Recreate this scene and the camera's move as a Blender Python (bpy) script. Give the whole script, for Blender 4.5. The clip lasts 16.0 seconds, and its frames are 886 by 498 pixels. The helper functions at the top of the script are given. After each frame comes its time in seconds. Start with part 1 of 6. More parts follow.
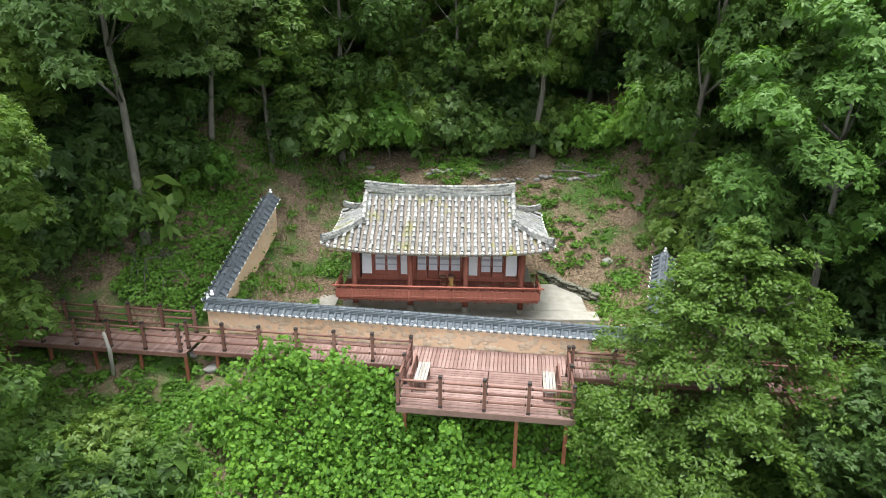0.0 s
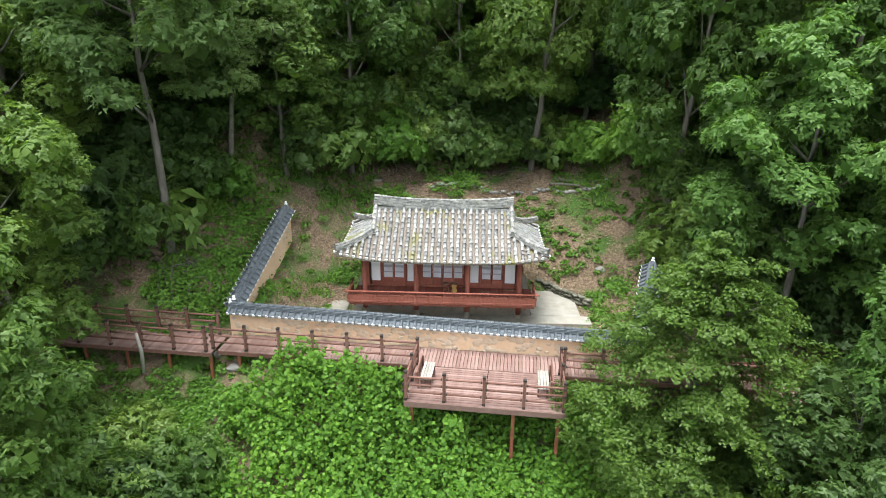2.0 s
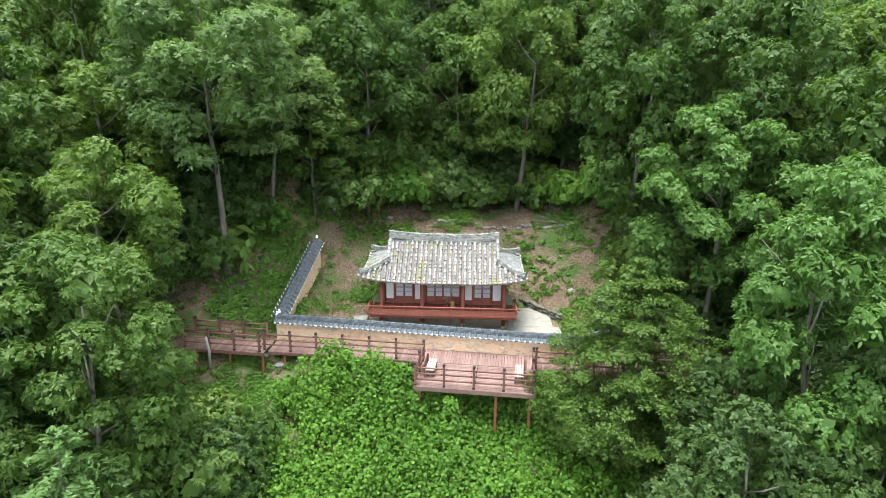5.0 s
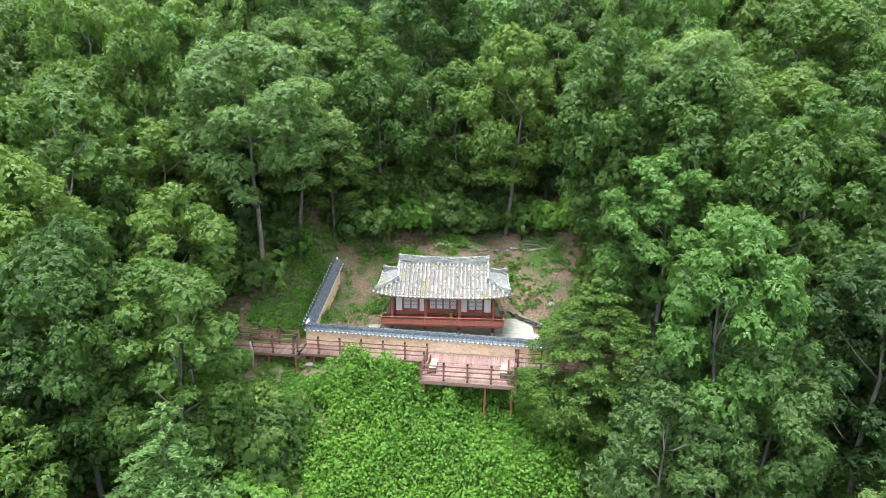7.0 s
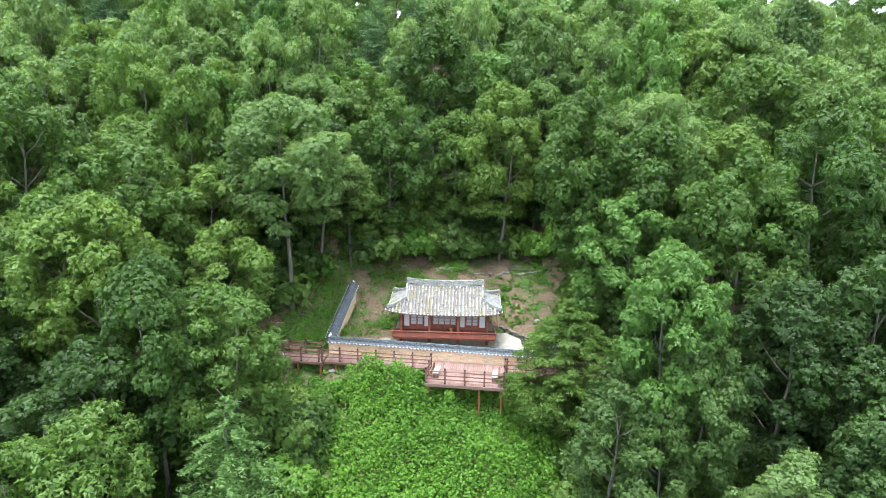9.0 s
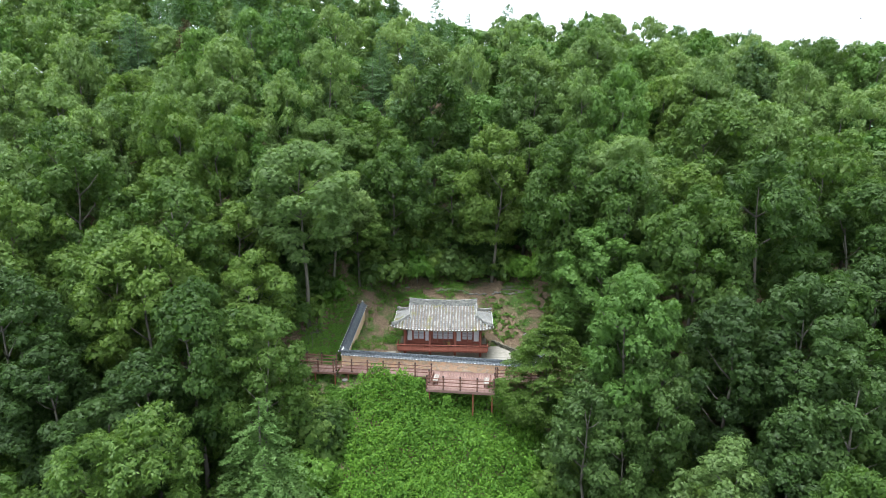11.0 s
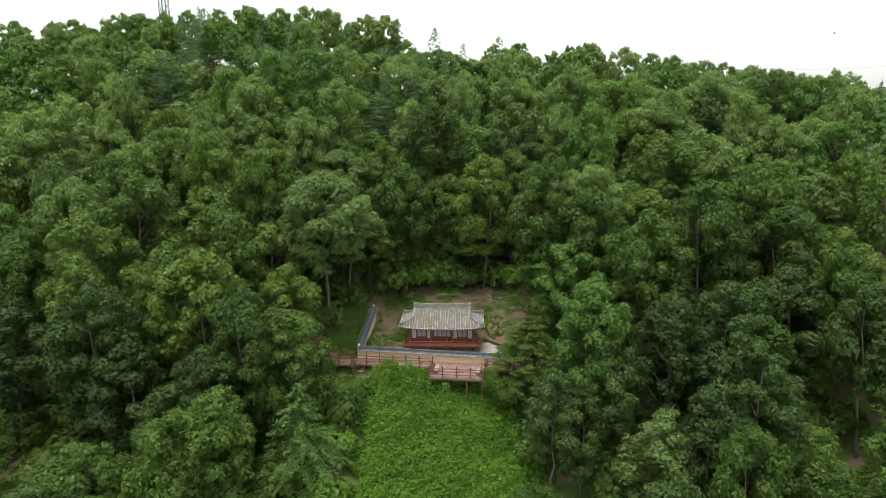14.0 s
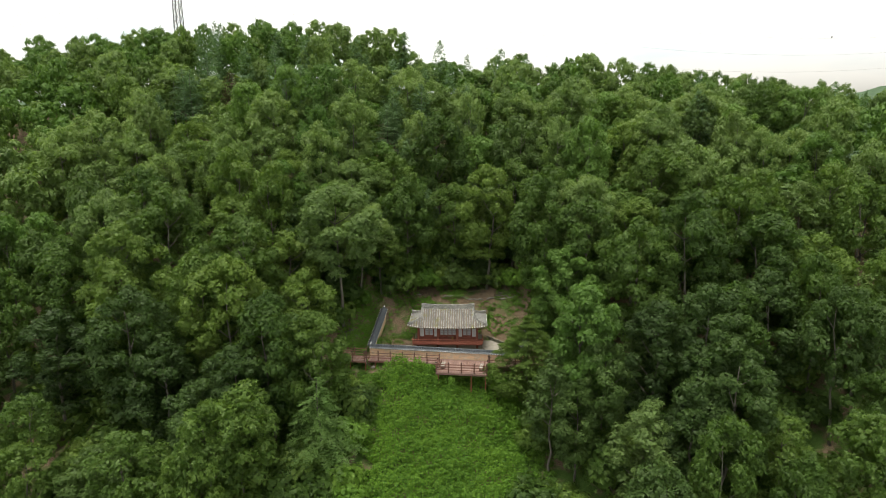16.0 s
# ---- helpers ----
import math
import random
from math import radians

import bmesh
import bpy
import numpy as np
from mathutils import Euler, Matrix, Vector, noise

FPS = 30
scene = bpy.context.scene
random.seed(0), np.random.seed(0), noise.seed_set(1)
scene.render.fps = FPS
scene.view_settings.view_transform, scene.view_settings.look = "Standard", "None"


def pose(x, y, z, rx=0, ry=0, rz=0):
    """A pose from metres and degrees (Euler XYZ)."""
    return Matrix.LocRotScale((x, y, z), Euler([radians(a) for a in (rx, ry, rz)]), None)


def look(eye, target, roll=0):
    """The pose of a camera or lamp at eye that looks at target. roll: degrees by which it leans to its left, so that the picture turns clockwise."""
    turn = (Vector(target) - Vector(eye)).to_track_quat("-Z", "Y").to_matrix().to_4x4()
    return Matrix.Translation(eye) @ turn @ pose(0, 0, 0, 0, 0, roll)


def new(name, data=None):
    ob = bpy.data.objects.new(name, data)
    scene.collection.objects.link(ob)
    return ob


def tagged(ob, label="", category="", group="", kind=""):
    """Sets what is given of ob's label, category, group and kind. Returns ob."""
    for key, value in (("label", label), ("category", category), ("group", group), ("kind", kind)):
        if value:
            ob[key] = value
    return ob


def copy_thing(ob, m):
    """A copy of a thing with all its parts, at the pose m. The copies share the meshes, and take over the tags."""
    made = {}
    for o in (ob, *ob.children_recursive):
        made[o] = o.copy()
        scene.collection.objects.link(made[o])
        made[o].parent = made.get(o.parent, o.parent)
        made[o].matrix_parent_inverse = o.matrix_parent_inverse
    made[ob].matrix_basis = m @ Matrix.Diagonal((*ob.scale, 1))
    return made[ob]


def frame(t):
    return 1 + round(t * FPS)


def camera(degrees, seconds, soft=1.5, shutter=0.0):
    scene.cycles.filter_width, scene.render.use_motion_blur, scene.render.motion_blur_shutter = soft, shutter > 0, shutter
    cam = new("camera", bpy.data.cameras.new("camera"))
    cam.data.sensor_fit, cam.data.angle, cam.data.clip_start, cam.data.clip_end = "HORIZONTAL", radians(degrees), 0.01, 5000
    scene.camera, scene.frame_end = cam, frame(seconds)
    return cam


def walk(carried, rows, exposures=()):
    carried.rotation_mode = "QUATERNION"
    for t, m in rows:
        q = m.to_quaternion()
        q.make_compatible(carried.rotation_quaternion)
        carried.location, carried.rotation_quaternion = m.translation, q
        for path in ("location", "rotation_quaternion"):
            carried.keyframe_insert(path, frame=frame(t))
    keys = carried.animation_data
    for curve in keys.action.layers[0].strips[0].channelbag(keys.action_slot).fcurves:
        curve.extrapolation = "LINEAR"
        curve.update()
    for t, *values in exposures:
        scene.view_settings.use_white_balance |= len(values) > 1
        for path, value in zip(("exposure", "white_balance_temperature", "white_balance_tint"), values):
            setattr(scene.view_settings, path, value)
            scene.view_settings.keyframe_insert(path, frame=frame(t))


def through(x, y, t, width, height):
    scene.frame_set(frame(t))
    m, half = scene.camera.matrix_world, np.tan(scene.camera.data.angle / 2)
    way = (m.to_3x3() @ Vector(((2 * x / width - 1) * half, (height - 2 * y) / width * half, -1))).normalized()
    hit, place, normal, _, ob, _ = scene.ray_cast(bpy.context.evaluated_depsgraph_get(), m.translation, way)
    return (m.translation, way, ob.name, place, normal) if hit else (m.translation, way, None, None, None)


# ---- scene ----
cam = camera(71.6, 16.0, soft=0.9)
PATH = [
    (0, (0.979, -24.49, 11.85), (0.92, -22.61, 11.171), 0.5),
    (0.5, (0.993, -24.768, 11.987), (0.925, -22.888, 11.308), 0.4),
    (1, (1.001, -25.168, 12.165), (0.931, -23.287, 11.488), 0.5),
    (1.5, (0.982, -25.774, 12.383), (0.914, -23.89, 11.717), 0.5),
    (2, (0.978, -26.461, 12.694), (0.911, -24.574, 12.034), 0.6),
    (2.5, (1.02, -27.311, 12.955), (0.95, -25.417, 12.317), 0.5),
    (3, (1.041, -28.308, 13.219), (0.975, -26.408, 12.599), 0.6),
    (3.5, (1.117, -29.501, 13.523), (1.045, -27.597, 12.916), 0.6),
    (4, (1.167, -30.757, 13.826), (1.097, -28.847, 13.236), 0.6),
    (6.5, (1.489, -39.095, 16.712), (1.413, -37.168, 16.182), 0.7),
    (7, (1.569, -40.947, 17.382), (1.494, -39.016, 16.863), 0.7),
    (7.5, (1.638, -42.905, 18.053), (1.561, -40.971, 17.55), 0.8),
    (8, (1.721, -44.691, 18.692), (1.641, -42.753, 18.202), 0.8),
    (8.5, (1.686, -46.603, 19.392), (1.609, -44.663, 18.913), 0.8),
    (9, (1.725, -48.445, 19.975), (1.649, -46.501, 19.513), 0.8),
    (11.5, (2.491, -57.395, 22.543), (2.407, -55.436, 22.149), 0.1),
    (12, (2.602, -59.274, 23.138), (2.517, -57.315, 22.744), 0.0),
    (12.5, (2.764, -60.974, 23.721), (2.677, -59.015, 23.328), -0.1),
    (13, (2.805, -62.85, 24.381), (2.721, -60.891, 23.987), -0.1),
    (13.5, (2.851, -64.609, 24.908), (2.77, -62.65, 24.514), -0.2),
    (14, (2.865, -66.477, 25.485), (2.786, -64.518, 25.091), -0.2),
    (14.5, (2.871, -68.269, 26.018), (2.794, -66.309, 25.624), -0.2),
    (15, (3.083, -69.957, 26.556), (3.003, -67.998, 26.162), -0.4),
    (15.5, (3.065, -70.973, 26.989), (2.973, -69.014, 26.595), -0.4),
    (16, (3.065, -71.499, 27.111), (2.968, -69.541, 26.716), -0.5),
]
walk(cam, [(t, look(eye, target, roll)) for t, eye, target, roll in PATH],
     [(0, 1.0, 6400, 10), (4, 1.1, 6300, 10), (6.5, 1.27, 6100, 10), (9, 1.36, 6000, 10), (11.5, 0.64, 6200, 10), (12.5, 0.45, 6450, 10), (14, 0.15, 6950, 10), (16, 0.08, 7300, 10)])

# ---- light ----
world = bpy.data.worlds.new("overcast_sky")
scene.world = world
world.use_nodes = True
wn, wl = world.node_tree.nodes, world.node_tree.links
sky = wn.new("ShaderNodeTexSky")
sky.sky_type, sky.sun_disc = "NISHITA", False
sky.sun_elevation, sky.sun_rotation = radians(82), radians(225)
sky.air_density, sky.dust_density, sky.ozone_density = 1.0, 3.0, 1.0
grey = wn.new("ShaderNodeHueSaturation")
grey.inputs["Saturation"].default_value = 0.12
wl.new(sky.outputs[0], grey.inputs["Color"])
wco = wn.new("ShaderNodeTexCoord")
wmap = wn.new("ShaderNodeMapping")
wmap.inputs["Scale"].default_value = (1.5, 1.5, 6.0)
wl.new(wco.outputs["Generated"], wmap.inputs[0])
cloud = wn.new("ShaderNodeTexNoise")
cloud.inputs["Scale"].default_value, cloud.inputs["Detail"].default_value = 2.2, 5
wl.new(wmap.outputs[0], cloud.inputs["Vector"])
cramp = wn.new("ShaderNodeValToRGB")
cramp.color_ramp.elements[0].position, cramp.color_ramp.elements[0].color = 0.34, (1.62, 1.8, 1.92, 1)
cramp.color_ramp.elements[1].position, cramp.color_ramp.elements[1].color = 0.54, (2.05, 2.1, 2.13, 1)
wl.new(cloud.outputs[0], cramp.inputs[0])
cmul = wn.new("ShaderNodeMix")
cmul.data_type, cmul.blend_type = "RGBA", "MULTIPLY"
cmul.inputs["Factor"].default_value = 1.0
wl.new(grey.outputs[0], cmul.inputs[6])
wl.new(cramp.outputs[0], cmul.inputs[7])
wl.new(cmul.outputs[2], wn["Background"].inputs["Color"])
wn["Background"].inputs["Strength"].default_value = 0.15

sun = new("sun", bpy.data.lights.new("sun", "SUN"))
sun.data.energy, sun.data.angle, sun.data.color = 2.5, radians(28), (1.0, 0.97, 0.92)
sun.matrix_world = look((0, 0, 60), (6, 6, 0))


# ---- materials ----
class Nodes:
    def __init__(self, name):
        self.mat = bpy.data.materials.new(name)
        self.mat.use_nodes = True
        self.n, self.l = self.mat.node_tree.nodes, self.mat.node_tree.links
        self.bsdf = self.n["Principled BSDF"]

    def coord(self, space="Object"):
        return self.n.new("ShaderNodeTexCoord").outputs[space]

    def place(self):
        return self.n.new("ShaderNodeNewGeometry").outputs["Position"]

    def mapped(self, vec, scale):
        m = self.n.new("ShaderNodeMapping")
        m.inputs["Scale"].default_value = scale
        self.l.new(vec, m.inputs[0])
        return m.outputs[0]

    def noise(self, vec, scale, detail=4, rough=0.55):
        t = self.n.new("ShaderNodeTexNoise")
        t.inputs["Scale"].default_value, t.inputs["Detail"].default_value, t.inputs["Roughness"].default_value = scale, detail, rough
        self.l.new(vec, t.inputs["Vector"])
        return t.outputs[0]

    def ramp(self, fac, stops):
        r = self.n.new("ShaderNodeValToRGB")
        el = r.color_ramp.elements
        while len(el) < len(stops):
            el.new(0.5)
        for e, (p, c) in zip(el, stops):
            e.position, e.color = p, (*c, 1) if len(c) == 3 else c
        self.l.new(fac, r.inputs[0])
        return r.outputs[0]

    def mix(self, fac, a, b, blend="MIX"):
        m = self.n.new("ShaderNodeMix")
        m.data_type, m.blend_type = "RGBA", blend
        for sock, v in ((m.inputs["Factor"], fac), (m.inputs[6], a), (m.inputs[7], b)):
            if isinstance(v, (int, float)):
                sock.default_value = v
            elif isinstance(v, tuple):
                sock.default_value = (*v, 1)
            else:
                self.l.new(v, sock)
        return m.outputs[2]

    def math(self, op, a, b):
        m = self.n.new("ShaderNodeMath")
        m.operation = op
        for sock, v in zip(m.inputs, (a, b)):
            if isinstance(v, (int, float)):
                sock.default_value = v
            else:
                self.l.new(v, sock)
        return m.outputs[0]

    def random(self):
        return self.n.new("ShaderNodeObjectInfo").outputs["Random"]

    def island(self):
        return self.n.new("ShaderNodeNewGeometry").outputs["Random Per Island"]

    def bump(self, height, strength, dist=0.02):
        b = self.n.new("ShaderNodeBump")
        b.inputs["Strength"].default_value, b.inputs["Distance"].default_value = strength, dist
        self.l.new(height, b.inputs["Height"])
        self.l.new(b.outputs[0], self.bsdf.inputs["Normal"])

    def done(self, colour, rough=0.8, metal=0.0, spec=0.3):
        if isinstance(colour, tuple):
            self.bsdf.inputs["Base Color"].default_value = (*colour, 1)
        else:
            self.l.new(colour, self.bsdf.inputs["Base Color"])
        self.bsdf.inputs["Roughness"].default_value, self.bsdf.inputs["Metallic"].default_value = rough, metal
        self.bsdf.inputs["Specular IOR Level"].default_value = spec
        return self.mat


def leaf_material(name, dark, mid, light, gloss=0.5, through=0.35, old=None):
    """Leaves: colour varies leaf by leaf, tree by tree and in patches; some light passes through."""
    k = Nodes(name)
    patch = k.noise(k.place(), 0.22, 4)
    v = k.math("ADD", k.math("MULTIPLY", k.island(), 0.32), k.math("ADD", k.math("MULTIPLY", k.random(), 0.46), k.math("MULTIPLY", patch, 0.38)))
    stops = [(0.22, dark), (0.55, mid), (0.95, light)]
    col = k.ramp(v, stops)
    if old:
        col = k.mix(k.ramp(k.island(), [(0.955, (0, 0, 0)), (0.97, (1, 1, 1))]), col, old)
    k.done(col, gloss, 0, 0.26)
    tr = k.n.new("ShaderNodeBsdfTranslucent")
    k.l.new(k.mix(1.0, col, (1.25, 1.35, 0.6), "MULTIPLY"), tr.inputs["Color"])
    ms = k.n.new("ShaderNodeMixShader")
    ms.inputs[0].default_value = through
    k.l.new(k.bsdf.outputs[0], ms.inputs[1])
    k.l.new(tr.outputs[0], ms.inputs[2])
    k.l.new(ms.outputs[0], k.n["Material Output"].inputs["Surface"])
    return k.mat


def bark_material():
    k = Nodes("bark")
    v = k.mapped(k.coord(), (3, 3, 0.6))
    n = k.noise(v, 3.0, 6)
    big = k.noise(k.place(), 0.7, 2)
    c = k.ramp(n, [(0.3, (0.04, 0.034, 0.028)), (0.6, (0.125, 0.108, 0.088)), (0.8, (0.22, 0.2, 0.17))])
    k.bump(n, 0.6, 0.03)
    return k.done(k.mix(k.math("MULTIPLY", big, 0.5), c, (0.2, 0.2, 0.17)), 0.9)


def ground_material():
    """Leaf litter and bare soil with grass and weeds in patches."""
    k = Nodes("forest_floor")
    p = k.place()
    litter = k.noise(p, 9.0, 8, 0.75)
    soil = k.ramp(litter, [(0.3, (0.05, 0.035, 0.024)), (0.5, (0.14, 0.102, 0.068)), (0.62, (0.24, 0.185, 0.125)), (0.75, (0.36, 0.29, 0.21))])
    fine = k.noise(p, 14.0, 6, 0.7)
    grass = k.ramp(fine, [(0.3, (0.03, 0.06, 0.015)), (0.55, (0.06, 0.115, 0.025)), (0.75, (0.11, 0.18, 0.042))])
    patch = k.noise(p, 0.45, 5, 0.6)
    sep = k.n.new("ShaderNodeSeparateXYZ")
    k.l.new(p, sep.inputs[0])
    lower = k.ramp(k.math("ADD", k.math("MULTIPLY", sep.outputs[1], -0.1), -0.1), [(0.0, (0, 0, 0)), (0.5, (0.1, 0.1, 0.1))])
    d = k.n.new("ShaderNodeVectorMath")
    d.operation = "LENGTH"
    k.l.new(p, d.inputs[0])
    far = k.ramp(k.math("MULTIPLY", d.outputs["Value"], 0.004), [(0.5, (0, 0, 0)), (0.62, (1, 1, 1))])
    woods = k.ramp(k.noise(p, 0.09, 8, 0.7), [(0.35, (0.035, 0.065, 0.035)), (0.65, (0.085, 0.135, 0.075))])
    cover = k.ramp(k.math("ADD", patch, lower), [(0.5, (0, 0, 0)), (0.62, (1, 1, 1))])
    k.bump(litter, 0.8, 0.06)
    return k.done(k.mix(far, k.mix(cover, soil, grass), woods), 0.95, 0, 0.1)


def tile_material(name, dark, mid, light, moss=0.0, debris=0.0):
    k = Nodes(name)
    p = k.place()
    blot = k.noise(p, 7.0, 6, 0.65)
    fine = k.noise(p, 40.0, 4, 0.6)
    v = k.math("ADD", k.math("MULTIPLY", k.random(), 0.26), k.math("ADD", k.math("MULTIPLY", blot, 0.75), k.math("MULTIPLY", fine, 0.2)))
    c = k.ramp(v, [(0.28, dark), (0.55, mid), (0.82, light)])
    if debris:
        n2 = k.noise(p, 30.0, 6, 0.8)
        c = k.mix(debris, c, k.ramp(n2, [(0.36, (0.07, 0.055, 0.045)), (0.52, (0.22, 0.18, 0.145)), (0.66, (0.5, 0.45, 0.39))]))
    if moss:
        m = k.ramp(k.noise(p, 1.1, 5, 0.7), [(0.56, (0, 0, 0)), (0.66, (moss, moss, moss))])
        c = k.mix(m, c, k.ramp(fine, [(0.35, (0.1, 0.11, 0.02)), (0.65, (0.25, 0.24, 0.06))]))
    k.bump(blot, 0.35, 0.02)
    return k.done(c, 0.85, 0, 0.25)


def wood_material(name, dark, mid, light, grain=(2, 30, 30), rough=0.7):
    k = Nodes(name)
    v = k.mapped(k.coord(), grain)
    n = k.noise(v, 1.6, 5, 0.6)
    stain = k.noise(k.place(), 1.3, 4)
    a = k.math("ADD", k.math("MULTIPLY", n, 0.55), k.math("ADD", k.math("MULTIPLY", stain, 0.3), k.math("MULTIPLY", k.random(), 0.25)))
    k.bump(n, 0.25, 0.006)
    return k.done(k.ramp(a, [(0.3, dark), (0.55, mid), (0.85, light)]), rough, 0, 0.3)


def plain_material(name, a, b, scale=6.0, rough=0.8, bump=0.2, metal=0.0, dist=0.01):
    k = Nodes(name)
    n = k.noise(k.place(), scale, 6, 0.65)
    big = k.noise(k.place(), scale * 0.12, 3)
    k.bump(n, bump, dist)
    return k.done(k.ramp(k.math("ADD", k.math("MULTIPLY", n, 0.6), k.math("MULTIPLY", big, 0.4)), [(0.32, a), (0.68, b)]), rough, metal)


M_BARK = bark_material()
M_GROUND = ground_material()
M_LEAF = leaf_material("oak_leaves", (0.034, 0.074, 0.015), (0.075, 0.14, 0.027), (0.148, 0.225, 0.046), through=0.4)
# Darker copy of the oak leaves: shade on lower trees and shrubs, as colour.
M_LEAF_SHADED = leaf_material("oak_leaves_shade_tone", (0.025, 0.052, 0.013), (0.048, 0.094, 0.022), (0.088, 0.148, 0.037), through=0.38)
M_LEAF_YELLOW = leaf_material("zelkova_leaves", (0.046, 0.09, 0.011), (0.085, 0.15, 0.022), (0.155, 0.235, 0.044), through=0.36)
M_LEAF_BRIGHT = leaf_material("bright_leaves", (0.04, 0.092, 0.016), (0.078, 0.16, 0.03), (0.14, 0.24, 0.055), through=0.34)
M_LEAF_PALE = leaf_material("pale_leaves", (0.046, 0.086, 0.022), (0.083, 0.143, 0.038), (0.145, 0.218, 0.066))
# Paler, bluer leaves: haze over upper woods painted in; g oaks share them.
M_LEAF_HAZED = leaf_material("haze_toned_leaves", (0.085, 0.146, 0.045), (0.136, 0.214, 0.066), (0.208, 0.296, 0.1), through=0.42)
M_NEEDLE = leaf_material("conifer_needles", (0.048, 0.1, 0.046), (0.09, 0.166, 0.076), (0.15, 0.24, 0.115))
M_LARCH = leaf_material("larch_needles", (0.055, 0.115, 0.032), (0.1, 0.185, 0.052), (0.165, 0.265, 0.085), through=0.4)
M_RUST = leaf_material("dead_needles", (0.05, 0.028, 0.016), (0.085, 0.048, 0.028), (0.13, 0.08, 0.05), 0.8, 0.2)
M_VINE = leaf_material("vine_leaves", (0.024, 0.07, 0.007), (0.066, 0.158, 0.015), (0.165, 0.305, 0.034), 0.6, 0.36)
M_WEED = leaf_material("weed_leaves", (0.05, 0.12, 0.014), (0.095, 0.2, 0.026), (0.16, 0.28, 0.045))
M_DRY = leaf_material("dry_leaves", (0.1, 0.068, 0.042), (0.22, 0.158, 0.105), (0.38, 0.3, 0.215), 0.8, 0.1)
M_ROOF = tile_material("weathered_roof_tile", (0.06, 0.064, 0.066), (0.19, 0.192, 0.186), (0.4, 0.4, 0.37), 0.75)
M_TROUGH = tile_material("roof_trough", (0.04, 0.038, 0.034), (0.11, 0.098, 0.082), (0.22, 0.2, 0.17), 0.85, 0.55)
M_RIDGE = tile_material("roof_ridge_tile", (0.075, 0.078, 0.08), (0.2, 0.2, 0.188), (0.38, 0.37, 0.335), 0.3)
M_COPING = tile_material("coping_tile", (0.05, 0.06, 0.068), (0.08, 0.092, 0.102), (0.115, 0.13, 0.142))
M_LIME = plain_material("lime_plaster", (0.72, 0.72, 0.7), (0.85, 0.85, 0.83), 12)
M_RED = wood_material("red_painted_timber", (0.17, 0.052, 0.034), (0.27, 0.09, 0.06), (0.37, 0.14, 0.1), (14, 14, 2))
M_REDFLOOR = wood_material("red_floor_timber", (0.13, 0.04, 0.028), (0.2, 0.065, 0.045), (0.28, 0.1, 0.075), (2, 14, 14))
M_DECK = wood_material("deck_timber", (0.125, 0.072, 0.06), (0.205, 0.128, 0.108), (0.31, 0.215, 0.19), (3, 3, 20))
M_RAIL = wood_material("railing_timber", (0.1, 0.045, 0.034), (0.17, 0.085, 0.064), (0.26, 0.145, 0.115), (10, 10, 3))
M_CAP = plain_material("dark_metal_cap", (0.025, 0.018, 0.016), (0.05, 0.04, 0.035), 20, 0.6)
M_STEEL = plain_material("red_oxide_steel", (0.15, 0.05, 0.028), (0.25, 0.095, 0.055), 8, 0.6)
M_EARTH = plain_material("ochre_wall_plaster", (0.66, 0.44, 0.27), (0.78, 0.58, 0.4), 5, 0.95, 0.35)
M_STONE = plain_material("wall_stone", (0.52, 0.38, 0.26), (0.7, 0.57, 0.43), 5, 0.9, 0.3)
M_ROCK = plain_material("grey_rock", (0.11, 0.105, 0.095), (0.32, 0.31, 0.28), 4, 0.95, 0.5)
M_CONCRETE = plain_material("concrete", (0.2, 0.19, 0.155), (0.36, 0.34, 0.295), 2.5, 0.95, 0.25)
M_PANEL = plain_material("white_wall_plaster", (0.74, 0.76, 0.77), (0.82, 0.83, 0.84), 4, 0.9, 0.05)
M_GREYWOOD = wood_material("weathered_bench_wood", (0.18, 0.165, 0.14), (0.28, 0.265, 0.23), (0.4, 0.38, 0.34), (3, 3, 20), 0.85)
M_YELLOWWOOD = wood_material("varnished_stool_wood", (0.25, 0.14, 0.04), (0.4, 0.25, 0.08), (0.5, 0.34, 0.13), (6, 6, 2), 0.5)
M_BROWNWOOD = wood_material("brown_stool_wood", (0.1, 0.05, 0.03), (0.17, 0.09, 0.055), (0.24, 0.14, 0.09), (6, 6, 2), 0.5)
M_WIRE = plain_material("galvanised_steel", (0.13, 0.135, 0.14), (0.22, 0.225, 0.23), 3, 0.6, 0.0, 0.4)
M_MOSSROCK = plain_material("dark_mossy_stone", (0.07, 0.075, 0.05), (0.2, 0.19, 0.15), 5, 0.95, 0.5)


# ---- building helpers ----
def mesh_of(name, verts, faces, materials, smooth=False, slots=None):
    me = bpy.data.meshes.new(name)
    me.from_pydata([tuple(v) for v in verts], [], [tuple(f) for f in faces])
    for m in materials if isinstance(materials, (list, tuple)) else [materials]:
        me.materials.append(m)
    if smooth:
        me.polygons.foreach_set("use_smooth", [True] * len(me.polygons))
    if slots is not None:
        me.polygons.foreach_set("material_index", slots)
    me.update()
    return me


